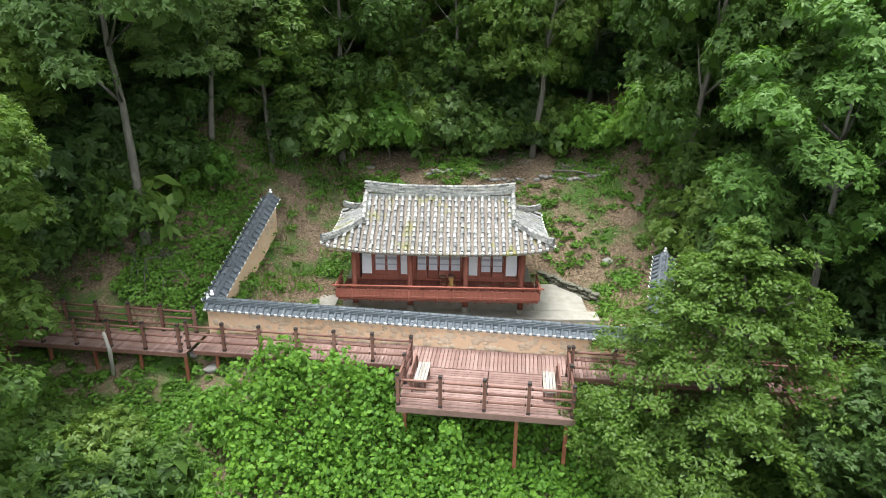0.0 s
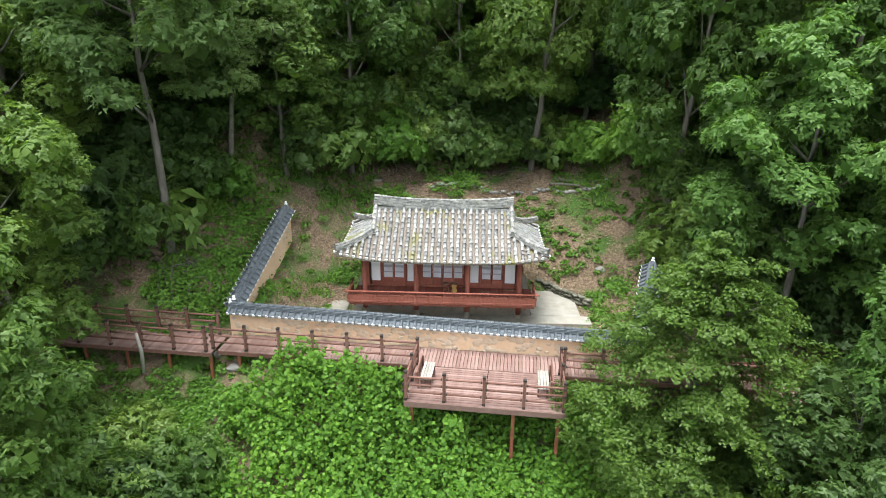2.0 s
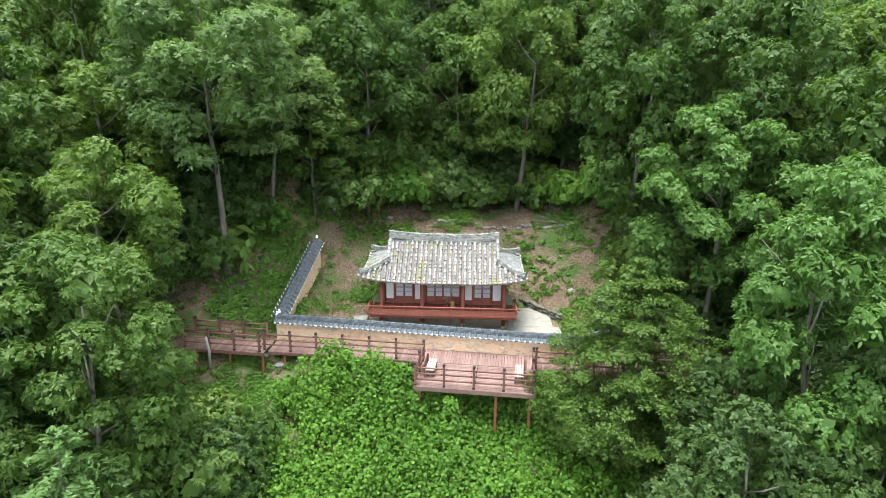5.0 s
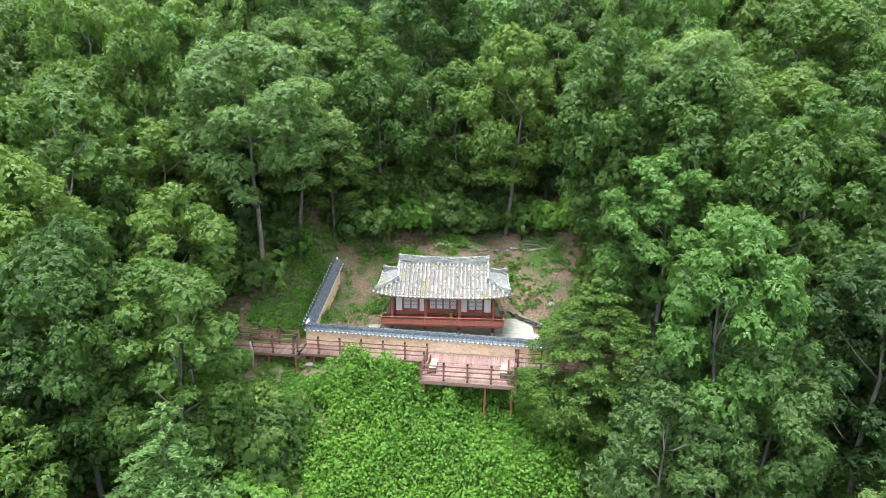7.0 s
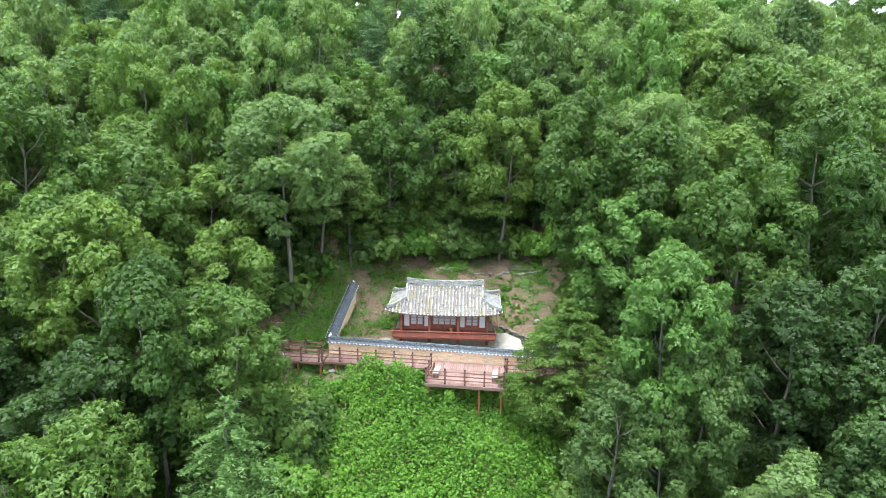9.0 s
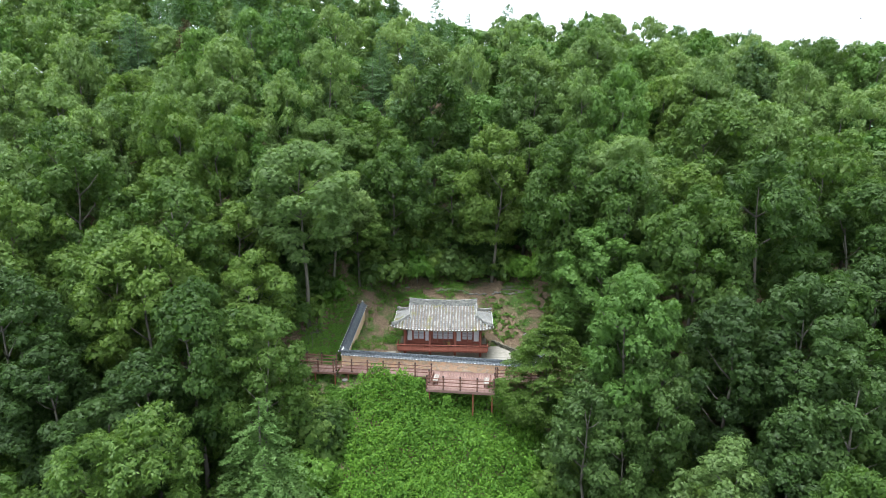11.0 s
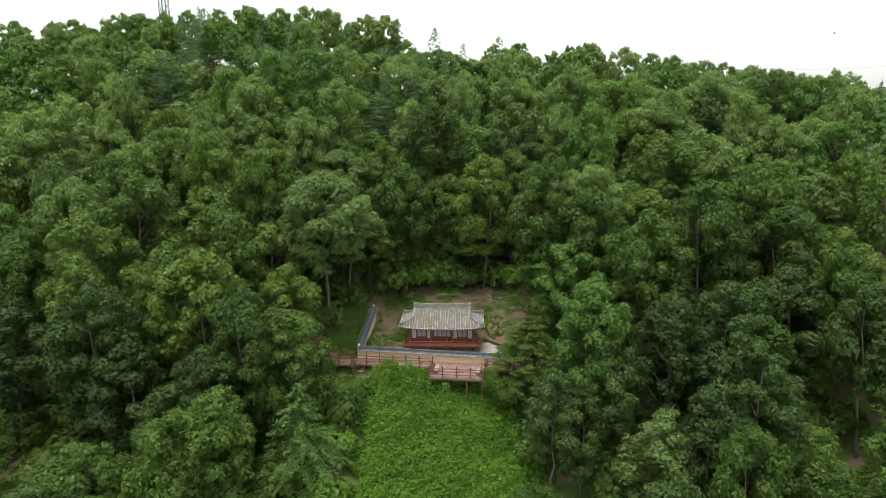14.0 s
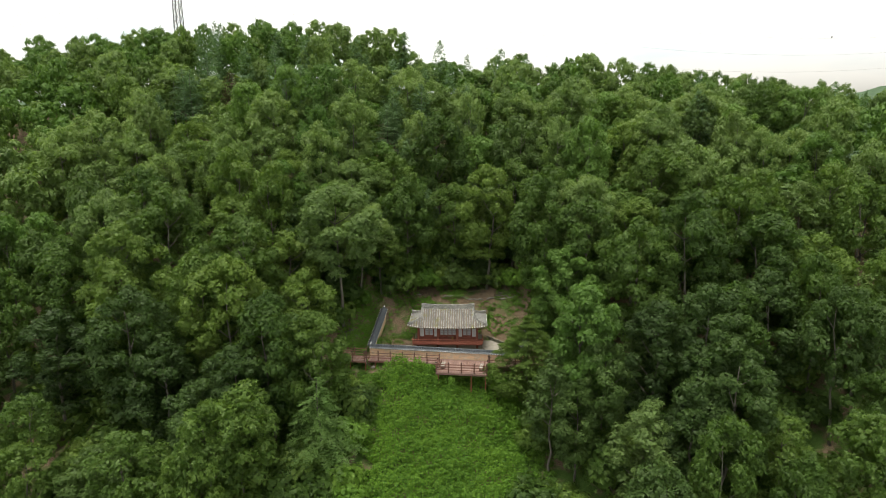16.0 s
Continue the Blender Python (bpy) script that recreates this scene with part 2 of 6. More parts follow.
def quads_mesh(name, verts, quads, material, slots=None):
    """A mesh of many quads straight from arrays."""
    me = bpy.data.meshes.new(name)
    nq = len(quads)
    me.vertices.add(len(verts))
    me.vertices.foreach_set("co", np.asarray(verts, dtype=np.float32).ravel())
    me.loops.add(nq * 4)
    me.loops.foreach_set("vertex_index", np.asarray(quads, dtype=np.int32).ravel())
    me.polygons.add(nq)
    me.polygons.foreach_set("loop_start", np.arange(0, nq * 4, 4, dtype=np.int32))
    for m in material if isinstance(material, (list, tuple)) else [material]:
        me.materials.append(m)
    if slots is not None:
        me.polygons.foreach_set("material_index", np.asarray(slots, dtype=np.int32))
    me.update()
    me.validate()
    return me


def part(name, bm, material, parent, label=""):
    """Links a bmesh or a mesh as one mesh object under a thing or a part."""
    if isinstance(bm, bmesh.types.BMesh):
        me = bpy.data.meshes.new(name)
        bm.to_mesh(me)
        bm.free()
        me.materials.append(material)
    else:
        me = bm
    ob = new(name, me)
    ob.parent = parent
    if label:
        ob["label"] = label
    return ob


def thing(name, label, category, group="", kind="", m=None):
    ob = new(name)
    ob.empty_display_size = 0.2
    if m is not None:
        ob.matrix_basis = m
    return tagged(ob, label, category, group, kind)


def box(bm, lo, hi, bevel=0.0, m=None):
    r = bmesh.ops.create_cube(bm, size=1.0)
    c = [(a + b) / 2 for a, b in zip(lo, hi)]
    s = [b - a for a, b in zip(lo, hi)]
    for v in r["verts"]:
        v.co = Vector((v.co.x * s[0] + c[0], v.co.y * s[1] + c[1], v.co.z * s[2] + c[2]))
    if bevel:
        es = list({e for v in r["verts"] for e in v.link_edges})
        vs = bmesh.ops.bevel(bm, geom=es, offset=bevel, segments=1, affect="EDGES")["verts"]
        vs = set(vs) | {v for v in r["verts"] if v.is_valid}
    else:
        vs = r["verts"]
    if m is not None:
        for v in vs:
            v.co = m @ v.co
    return bm


def box_bm(lo, hi, bevel=0.0, m=None):
    return box(bmesh.new(), lo, hi, bevel, m)


def tube(path, radii, sides=8, verts=None, faces=None):
    """A tapered tube along a path; verts and faces are added to."""
    verts = [] if verts is None else verts
    faces = [] if faces is None else faces
    base = len(verts)
    path = [Vector(p) for p in path]
    for i, p in enumerate(path):
        d = (path[min(i + 1, len(path) - 1)] - path[max(i - 1, 0)]).normalized()
        a = d.orthogonal().normalized() if abs(d.z) < 0.9 else Vector((1, 0, 0)).cross(d).normalized()
        b = d.cross(a)
        for j in range(sides):
            t = 2 * math.pi * j / sides
            verts.append(p + radii[i] * (math.cos(t) * a + math.sin(t) * b))
    for i in range(len(path) - 1):
        for j in range(sides):
            k = (j + 1) % sides
            faces.append((base + i * sides + j, base + i * sides + k, base + (i + 1) * sides + k, base + (i + 1) * sides + j))
    faces.append(tuple(base + j for j in reversed(range(sides))))
    faces.append(tuple(base + (len(path) - 1) * sides + j for j in range(sides)))
    return verts, faces


# ---- ground ----
CENTRE_Y = [-120, -40, -22, -13, -8, -5.2, -3.6, -2.2, 3.4, 9.5, 13.6, 20, 27, 53, 75, 140, 300]
CENTRE_Z = [-58, -21, -10, -5.5, -2.6, -1.3, -0.5, -0.05, 0.0, 4.2, 5.4, 9.5, 15, 27, 28, 5, -10]
SIDE_Z = [-58, -21, -10.2, -4.8, -1.8, -0.6, 0.0, 0.6, 5.2, 9.4, 12.0, 15.5, 19, 28, 29.5, 5, -10]


def smooth01(t):
    t = np.clip(t, 0, 1)
    return t * t * (3 - 2 * t)


def ground_z(x, y):
    """Height of the hillside, of the levelled yard in it and of the far hills."""
    x, y = np.asarray(x, dtype=float), np.asarray(y, dtype=float)
    c, s = np.interp(y, CENTRE_Y, CENTRE_Z), np.interp(y, CENTRE_Y, SIDE_Z)
    w = smooth01((np.abs(x - 1.0) - 5.6) / 10.5)
    z = c + (s - c) * w
    z = z - 0.13 * np.clip(x, 0, 90) * smooth01((y - 12) / 40)
    z = z + 0.03 * np.clip(-x, 0, 60) * smooth01((y - 12) / 40)
    z = z + 3.5 * np.exp(-((x + 38) / 28.0) ** 2) * smooth01((y - 18) / 25)
    rough = 0.12 * np.sin(1.3 * x + 0.7 * y) + 0.1 * np.sin(0.6 * x - 1.9 * y + 1) + 0.06 * np.sin(3.1 * x + 2.3 * y)
    yard = smooth01((np.maximum(np.abs(x - 1.0) - 5.5, np.maximum(-3.4 - y, y - 3.0))) / 2.0)
    z = z + rough * yard
    z = z - 1.0 * np.exp(-((y + 5.2) / 2.3) ** 2) * smooth01((-x - 8.2) / 2.0)
    far = smooth01((np.hypot(x, y) - 250) / 500)
    hills = 30 + 75 * np.sin(0.0036 * x + 0.4) * np.sin(0.0031 * y + 0.9) + 45 * np.sin(0.008 * x + 0.004 * y)
    hills = hills + 105 * np.exp(-((x - 770) / 180.0) ** 2 - ((y - 1150) / 220.0) ** 2)
    return z * (1 - far) + hills * far


def ground_at(x, y):
    return float(ground_z(x, y))


def build_ground():
    near = np.arange(-26, 26.01, 0.4)
    step = np.cumsum(0.6 * 1.11 ** np.arange(62))
    step = step[step < 4000]
    xs = np.concatenate([-26 - step[::-1], near, 26 + step])
    neary = np.arange(-26, 30.01, 0.4)
    ys = np.concatenate([-26 - step[::-1], neary, 30 + step])
    gx, gy = np.meshgrid(xs, ys)
    co = np.stack([gx.ravel(), gy.ravel(), ground_z(gx, gy).ravel()], 1)
    nx, ny = len(xs), len(ys)
    i = np.arange(nx * ny).reshape(ny, nx)
    q = np.stack([i[:-1, :-1].ravel(), i[:-1, 1:].ravel(), i[1:, 1:].ravel(), i[1:, :-1].ravel()], 1)
    me = quads_mesh("ground", co, q, M_GROUND)
    me.polygons.foreach_set("use_smooth", [True] * len(me.polygons))
    tagged(new("ground", me), "steep forest floor of leaf litter, soil and grass patches", "ground", kind="structure")


build_ground()


# ---- leaves ----
def leaf_quads(pos, nrm, length, width, rng, droop=0.3):
    """Pointed leaves, one folded quad each, lying about across nrm at pos."""
    n = len(pos)
    t = rng.normal(size=(n, 3))
    t -= nrm * np.sum(t * nrm, 1, keepdims=True)
    t /= np.linalg.norm(t, axis=1, keepdims=True) + 1e-9
    t[:, 2] -= droop * rng.random(n)
    t /= np.linalg.norm(t, axis=1, keepdims=True) + 1e-9
    side = np.cross(nrm, t)
    side /= np.linalg.norm(side, axis=1, keepdims=True) + 1e-9
    up = np.cross(t, side)
    ln = (length * (0.65 + 0.7 * rng.random(n)))[:, None]
    wd = (width * (0.65 + 0.7 * rng.random(n)))[:, None]
    a = pos - 0.5 * t * ln
    b = pos - 0.05 * t * ln + side * wd * 0.5 + up * wd * 0.14
    c = pos + 0.5 * t * ln
    d = pos - 0.05 * t * ln - side * wd * 0.5 + up * wd * 0.14
    v = np.stack([a, b, c, d], 1).reshape(-1, 3)
    return v, np.arange(4 * n).reshape(n, 4)


def sphere_dirs(n, rng, low=-0.45):
    z = low + (1 - low) * rng.random(n)
    a = 2 * np.pi * rng.random(n)
    r = np.sqrt(np.maximum(0, 1 - z * z))
    return np.stack([r * np.cos(a), r * np.sin(a), z], 1)


def puffs(lobes, per_area, length, width, rng, core=0.8, low=-0.4, flat=0.85, prune=0.8, ragged=0.32, tuft=9, inner=34):
    """A crown of rounded puffs (x, y, z, r): leafy sprigs stand over each one's dense inside like a loose thatch."""
    vs, qs, off = [], [], 0
    sq = np.array([1.0, 1.0, flat])
    cen = np.array([l[:3] for l in lobes])
    rad = np.array([l[3] for l in lobes])
    for i in range(len(lobes)):
        c, r = cen[i], rad[i]
        n = max(3, int(per_area * r * r / tuft))
        d = sphere_dirs(n, rng, low)
        tc = c + d * sq * (r * (0.8 + 0.22 * rng.random(n) + ragged * rng.random(n) ** 4))[:, None]
        gap = np.linalg.norm((tc[:, None, :] - cen[None]) / sq, axis=2) / rad[None]
        gap[:, i] = 9
        tc, d = tc[gap.min(1) > prune], d[gap.min(1) > prune]
        if len(tc):
            axis = d + np.array([0, 0, 0.45]) + 0.3 * rng.normal(size=d.shape)
            axis = np.repeat(axis / np.linalg.norm(axis, axis=1, keepdims=True), tuft, 0)
            base = np.repeat(tc, tuft, 0)
            m = len(base)
            t = rng.normal(size=(m, 3))
            t -= axis * np.sum(t * axis, 1, keepdims=True)
            t = t / (np.linalg.norm(t, axis=1, keepdims=True) + 1e-9) + axis * (0.75 * rng.random(m) - 0.25)[:, None]
            t /= np.linalg.norm(t, axis=1, keepdims=True)
            side = np.cross(axis, t)
            side /= np.linalg.norm(side, axis=1, keepdims=True) + 1e-9
            nrm = np.cross(t, side)
            ln = (length * (0.65 + 0.7 * rng.random(m)))[:, None]
            wd = (width * (0.7 + 0.6 * rng.random(m)))[:, None]
            base = base + axis * (length * 0.4 * rng.random(m))[:, None] + 0.12 * length * rng.normal(size=(m, 3))
            tip = base + t * ln - np.array([0, 0, 0.18]) * ln
            mid = base + 0.45 * t * ln - nrm * wd * 0.12
            vs.append(np.stack([base, mid + side * wd * 0.5, tip, mid - side * wd * 0.5], 1).reshape(-1, 3))
            qs.append(np.arange(4 * m).reshape(m, 4) + off)
            off += 4 * m
        d = sphere_dirs(inner, rng, low - 0.3)
        v, q = leaf_quads(c + d * sq * (r * core * (0.7 + 0.3 * rng.random(inner)))[:, None], d, 0.7 * r, 0.48 * r, rng, 0.1)
        vs.append(v)
        qs.append(q + off)
        off += len(v)
    return np.concatenate(vs), np.concatenate(qs)


def crown_clumps(height, rx, rz, count, rng, size=0.34, cz=None, low=-0.75, shell=0.5):
    """Clump centres over and in an uneven egg-shaped crown."""
    cz = height - rz if cz is None else cz
    out = []
    for i in range(count):
        d = sphere_dirs(1, rng, low)[0]
        k = shell + (0.92 - shell) * rng.random()
        lob = 1 + 0.25 * math.sin(3 * math.atan2(d[1], d[0]) + count + height)
        taper = 1 - 0.28 * max(0, d[2])
        r = rx * size * (0.65 + 0.6 * rng.random())
        out.append((d[0] * rx * k * lob * taper, d[1] * rx * k * lob * taper, cz + d[2] * (rz - 0.5 * r) * (0.55 + 0.45 * k / 0.92), r))
    out.append((0, 0, height - rx * size * 0.8, rx * size * 0.85))
    out.append((0, 0, cz, rx * 0.5))
    return out


def trunk_mesh(height, radius, lean, limbs, rng, top=0.85):
    verts, faces = [], []
    n = 7
    path = [(lean[0] * (i / n) ** 1.3 + 0.1 * rng.normal() * (i > 0), lean[1] * (i / n) ** 1.3 + 0.1 * rng.normal() * (i > 0), -0.6 + (height * top + 0.6) * i / n) for i in range(n + 1)]
    tube(path, [radius * (1.25 - 1.05 * (i / n) ** 0.8) for i in range(n + 1)], 8, verts, faces)
    for k in range(limbs):
        i = 3 + k % 4
        p = Vector(path[i])
        a = 2.4 * k + rng.random()
        ln = height * (0.1 + 0.07 * rng.random())
        d = Vector((math.cos(a), math.sin(a), 0.55 + 0.5 * rng.random())).normalized()
        tube([p, p + d * ln * 0.5, p + d * ln + Vector((0, 0, 0.12 * ln))], [radius * 0.42, radius * 0.27, radius * 0.08], 5, verts, faces)
    return mesh_of("trunk", verts, faces, M_BARK, True)


def broad_tree(name, label, height, rx, rz, lobes, per_area, leaf, material, seed, trunk_r=0.17, size=0.34, limbs=7, category="tree", group="", shape=0.4, flat=0.85, core=0.73, shell=0.62, ragged=0.4):
    rng = np.random.default_rng(seed)
    t = thing(name, label, category, group)
    part("trunk", trunk_mesh(height, trunk_r, (0.5 * rng.normal(), 0.5 * rng.normal()), limbs, rng), None, t)
    v, q = puffs(crown_clumps(height, rx, rz, lobes, rng, size, shell=shell), per_area, leaf, leaf * shape, rng, core, flat=flat, ragged=ragged)
    part("crown", quads_mesh("crown", v, q, material), None, t)
    return t


def conifer(name, label, height, rx, tiers, leaf, seed, category="tree", group=""):
    """A larch-like tree: tiers of feathery boughs round a straight trunk."""
    rng = np.random.default_rng(seed)
    t = thing(name, label, category, group)
    part("trunk", trunk_mesh(height, 0.14, (0.1, 0.1), 0, rng, 0.97), None, t)
    vs, qs, off = [], [], 0
    for i in range(tiers):
        f = i / (tiers - 1)
        z0 = height * (0.22 + 0.76 * f)
        ln = rx * (1 - f) ** 0.8 + 0.25
        for b in range(8 - int(3 * f)):
            a = 2.4 * i + 6.28 * b / (8 - int(3 * f)) + 0.4 * rng.normal()
            l2 = ln * (0.75 + 0.4 * rng.random())
            n = int(34 * l2 / 1.2) + 10
            s = rng.random(n) ** 0.7
            w = rng.normal(size=n) * 0.16 * l2 * (1.15 - s)
            pos = np.stack([np.cos(a) * s * l2 - np.sin(a) * w, np.sin(a) * s * l2 + np.cos(a) * w, z0 + 0.16 * l2 * np.sin(2.6 * s) - 0.22 * l2 * s * s + 0.05 * rng.normal(size=n)], 1)
            nrm = np.tile([0.0, 0.0, 1.0], (n, 1)) + 0.35 * rng.normal(size=(n, 3))
            nrm /= np.linalg.norm(nrm, axis=1, keepdims=True)
            v, q = leaf_quads(pos, nrm, leaf, leaf * 0.3, rng, 0.4)
            vs.append(v); qs.append(q + off); off += len(v)
    part("crown", quads_mesh("crown", np.concatenate(vs), np.concatenate(qs), M_LARCH), None, t)
    return t


def bough_lobes(height, rx, depth, boughs, subs, rng, spread=0.3, dome=0.5, foot=0.5):
    """Puffs (x, y, z, r) heaped on boughs that spiral down a crown: a broad dome over a narrowing skirt."""
    ph = 6.28 * rng.random(2)
    us = np.linspace(0, 1, 400)
    prof = np.where(us < dome, np.sqrt(np.clip(1 - (1 - us / dome) ** 2, 0, 1)), 1 - (1 - foot) * (us - dome) / (1 - dome))
    area = np.cumsum((prof + 0.12) * np.hypot(np.gradient(prof * rx, us), depth))
    area /= area[-1]
    out = []
    for i in range(boughs):
        u = float(np.interp((i + 0.35 + 0.3 * rng.random()) / boughs, area, us))
        a = 2.39996 * i + 0.4 * rng.normal()
        big = rx * spread * (0.72 + 0.56 * rng.random()) * (0.85 if u < 0.08 else 1.0)
        wide = max(0.0, float(np.interp(u, us, prof)) * rx * (1 + 0.15 * math.sin(2 * a + ph[0]) + 0.1 * math.sin(3 * a + ph[1])) - big * (0.45 + 0.5 * rng.random()))
        c = np.array([math.cos(a) * wide, math.sin(a) * wide, height - 0.7 * big - u * (depth - 0.7 * big) + 0.3 * big * rng.normal() * (u > 0.06)])
        out.append((*c, 0.8 * big))
        for d in sphere_dirs(subs, rng, -0.1):
            d = d + 0.5 * np.array([math.cos(a), math.sin(a), 0.4]) * min(1, wide / rx * 1.5)
            d /= np.linalg.norm(d)
            out.append((*(c + d * big * np.array([0.62, 0.62, 0.6])), big * (0.36 + 0.16 * rng.random())))
    return out


def forest_tree(name, label, height, rx, rz, boughs, subs, per_area, leaf, material, seed, trunk_r=0.17, limbs=8, spread=0.3, shape=0.46, tuft=7, group="hillside trees", flat=0.95, inner=14, ragged=0.2, dome=0.5, foot=0.7):
    """A broadleaf tree: trunk, limbs and a crown of boughs with whorls of leaves."""
    rng = np.random.default_rng(seed)
    t = thing(name, label, "tree", group)
    part("trunk", trunk_mesh(height, trunk_r, (0.5 * rng.normal(), 0.5 * rng.normal()), limbs, rng), None, t)
    v, q = puffs(bough_lobes(height, rx, rz, boughs, subs, rng, spread, dome, foot), per_area, leaf, leaf * shape, rng, 0.82, low=-0.45, flat=flat, ragged=ragged, tuft=tuft, inner=inner)
    part("crown", quads_mesh("crown", v, q, material), None, t)
    return t


def spray_quads(height, rx, sprays, leaf, rng, base=0.12, per=170, wide=0.36):
    """Flat drooping sprays of small leaves in loose layers round a trunk."""
    vs, qs, off = [], [], 0
    ph = 6.28 * rng.random(3)
    for i in range(sprays):
        f = (i + rng.random()) / sprays
        a = 2.39996 * i + 0.4 * rng.normal()
        edge = rx * (1 - 0.94 * f ** 2.1) * (0.78 + 0.22 * min(1, f / 0.22)) * (1 + 0.13 * math.sin(2 * a + ph[0]) + 0.1 * math.sin(3 * a + ph[1]))
        r1 = edge * (1.0 if i % 3 else 0.62) * (0.88 + 0.2 * rng.random())
        ln = min(r1 + 0.3, 1.25 + 0.8 * rng.random())
        z0 = height * (base + (0.97 - base) * f) + 0.3 * rng.normal()
        twig = rng.integers(0, 9, per)
        s = rng.random(per) ** 0.8
        start = (twig + 0.5) / 9 * 0.75
        along = ln * (start + (1 - start) * s * 0.75)
        side = np.where(twig % 2 == 0, 1.0, -1.0) * wide * ln * s * (1.1 - start) * (0.6 + 0.5 * rng.random()) + 0.05 * rng.normal(size=per)
        rad = r1 - ln + along
        tz = z0 + 0.14 * along - 0.3 * (along / ln) ** 2.4 * ln * 0.75 - 0.35 * np.abs(side) ** 1.6 + 0.045 * rng.normal(size=per)
        pos = np.stack([math.cos(a) * rad - math.sin(a) * side, math.sin(a) * rad + math.cos(a) * side, tz], 1)
        nrm = np.stack([0.4 * math.cos(a) + 0 * s, 0.4 * math.sin(a) + 0 * s, np.ones(per)], 1) + 0.38 * rng.normal(size=(per, 3))
        nrm /= np.linalg.norm(nrm, axis=1, keepdims=True)
        v, q = leaf_quads(pos, nrm, leaf, leaf * 0.48, rng, 0.7)
        vs.append(v); qs.append(q + off); off += len(v)
    return np.concatenate(vs), np.concatenate(qs)


def spray_tree(name, label, height, rx, sprays, leaf, material, seed, trunk_r=0.2, limbs=16, category="tree", group="", **shape):
    rng = np.random.default_rng(seed)
    t = thing(name, label, category, group)
    part("trunk", trunk_mesh(height, trunk_r, (0.2, 0.2), limbs, rng), None, t)
    part("crown", quads_mesh("crown", *spray_quads(height, rx, sprays, leaf, rng, **shape), material), None, t)
    return t


# Trees of note: x, y, height of the top, crown half-width, kind. Kinds: o oak, d oak with shade in its leaf colour, g
# grey-green oak, y yellow-green oak, z zelkova, p pale, c larch.
NEAR_LEFT = [(-13.0, 0.8, 20.4, 5.1, "g"), (-11.4, 5.6, 17.4, 3.9, "g"), (-9.2, 7.6, 14.8, 3.0, "o"), (-17.4, -13.9, 11.0, 3.7, "o"), (-13.0, -13.6, 9.1, 3.5, "o"), (-15.6, -6.3, 11.6, 3.5, "o"), (-11.8, -16.8, 3.6, 4.1, "c"),
             (-20.2, -15.6, 6.4, 3.4, "d"), (-22.8, -10.3, 13.9, 3.9, "o"), (-23.3, -4.0, 17.5, 4.3, "o"), (-19.2, -0.4, 15.0, 3.8, "o"), (-17.6, 5.6, 18.6, 3.7, "d"), (-11.8, 9.6, 18.6, 3.5, "d")]
FAR_LEFT = [(-22.4, -18.2, 3.7, 3.3, "d"), (-27.6, -15.4, 6.6, 3.5, "d"), (-26.9, -8.0, 14.1, 3.6, "o"), (-31.2, -13.9, 11.6, 4.0, "d"), (-35.4, -7.6, 17.2, 4.2, "o"), (-33.4, -1.4, 21.0, 4.2, "o"),
            (-39.6, -1.2, 20.0, 4.0, "g"), (-40.2, -13.0, 9.0, 3.8, "d"), (-43.6, -5.4, 15.0, 4.0, "o"), (-31.2, -21.4, -1.4, 3.0, "d"), (-26.6, 2.6, 18.6, 3.9, "o")]
NEAR_RIGHT = [(8.9, -8.1, 7.0, 4.9, "z"), (13.9, -3.2, 13.8, 3.5, "y"), (14.2, -13.2, 12.1, 3.5, "y"), (20.6, -5.8, 17.4, 4.0, "o"), (16.2, -0.8, 18.9, 3.8, "o"),
              (10.7, -15.8, 4.7, 2.4, "p"), (13.0, -16.6, 3.6, 2.4, "d"), (15.6, -15.2, 7.6, 2.8, "d"), (21.0, -13.6, 10.4, 3.6, "d"), (12.6, -11.2, 4.6, 2.6, "d"), (11.2, 4.2, 21.2, 3.7, "o")]
FAR_RIGHT = [(25.8, -13.2, 12.1, 3.9, "d"), (26.4, -18.2, 8.1, 3.7, "d"), (18.6, -20.2, 3.0, 3.0, "p"), (27.0, -3.8, 20.0, 4.2, "o"), (29.4, -10.9, 11.5, 3.4, "o"), (35.8, -2.6, 17.3, 4.2, "o"),
             (33.8, -8.8, 12.4, 3.8, "d"), (41.0, -3.7, 15.2, 4.0, "o"), (26.2, 8.0, 24.2, 4.1, "o"), (22.4, -10.2, 9.8, 3.0, "d"), (16.9, 3.6, 21.0, 3.8, "g"), (22.6, 1.6, 18.6, 3.8, "o"), (23.0, -19.2, 4.6, 3.2, "d")]
NEAR_BACK = [(-5.9, 10.2, 20.4, 3.6, "o"), (0.4, 13.2, 19.2, 3.4, "o"), (4.9, 10.9, 22.0, 3.7, "o"), (12.8, 8.6, 22.2, 3.7, "o"), (-2.0, 21.0, 28.8, 3.9, "o"), (8.6, 14.8, 22.4, 3.6, "o"), (-14.0, 13.0, 22.5, 3.8, "g"), (-8.6, 16.0, 23.4, 3.7, "o")]

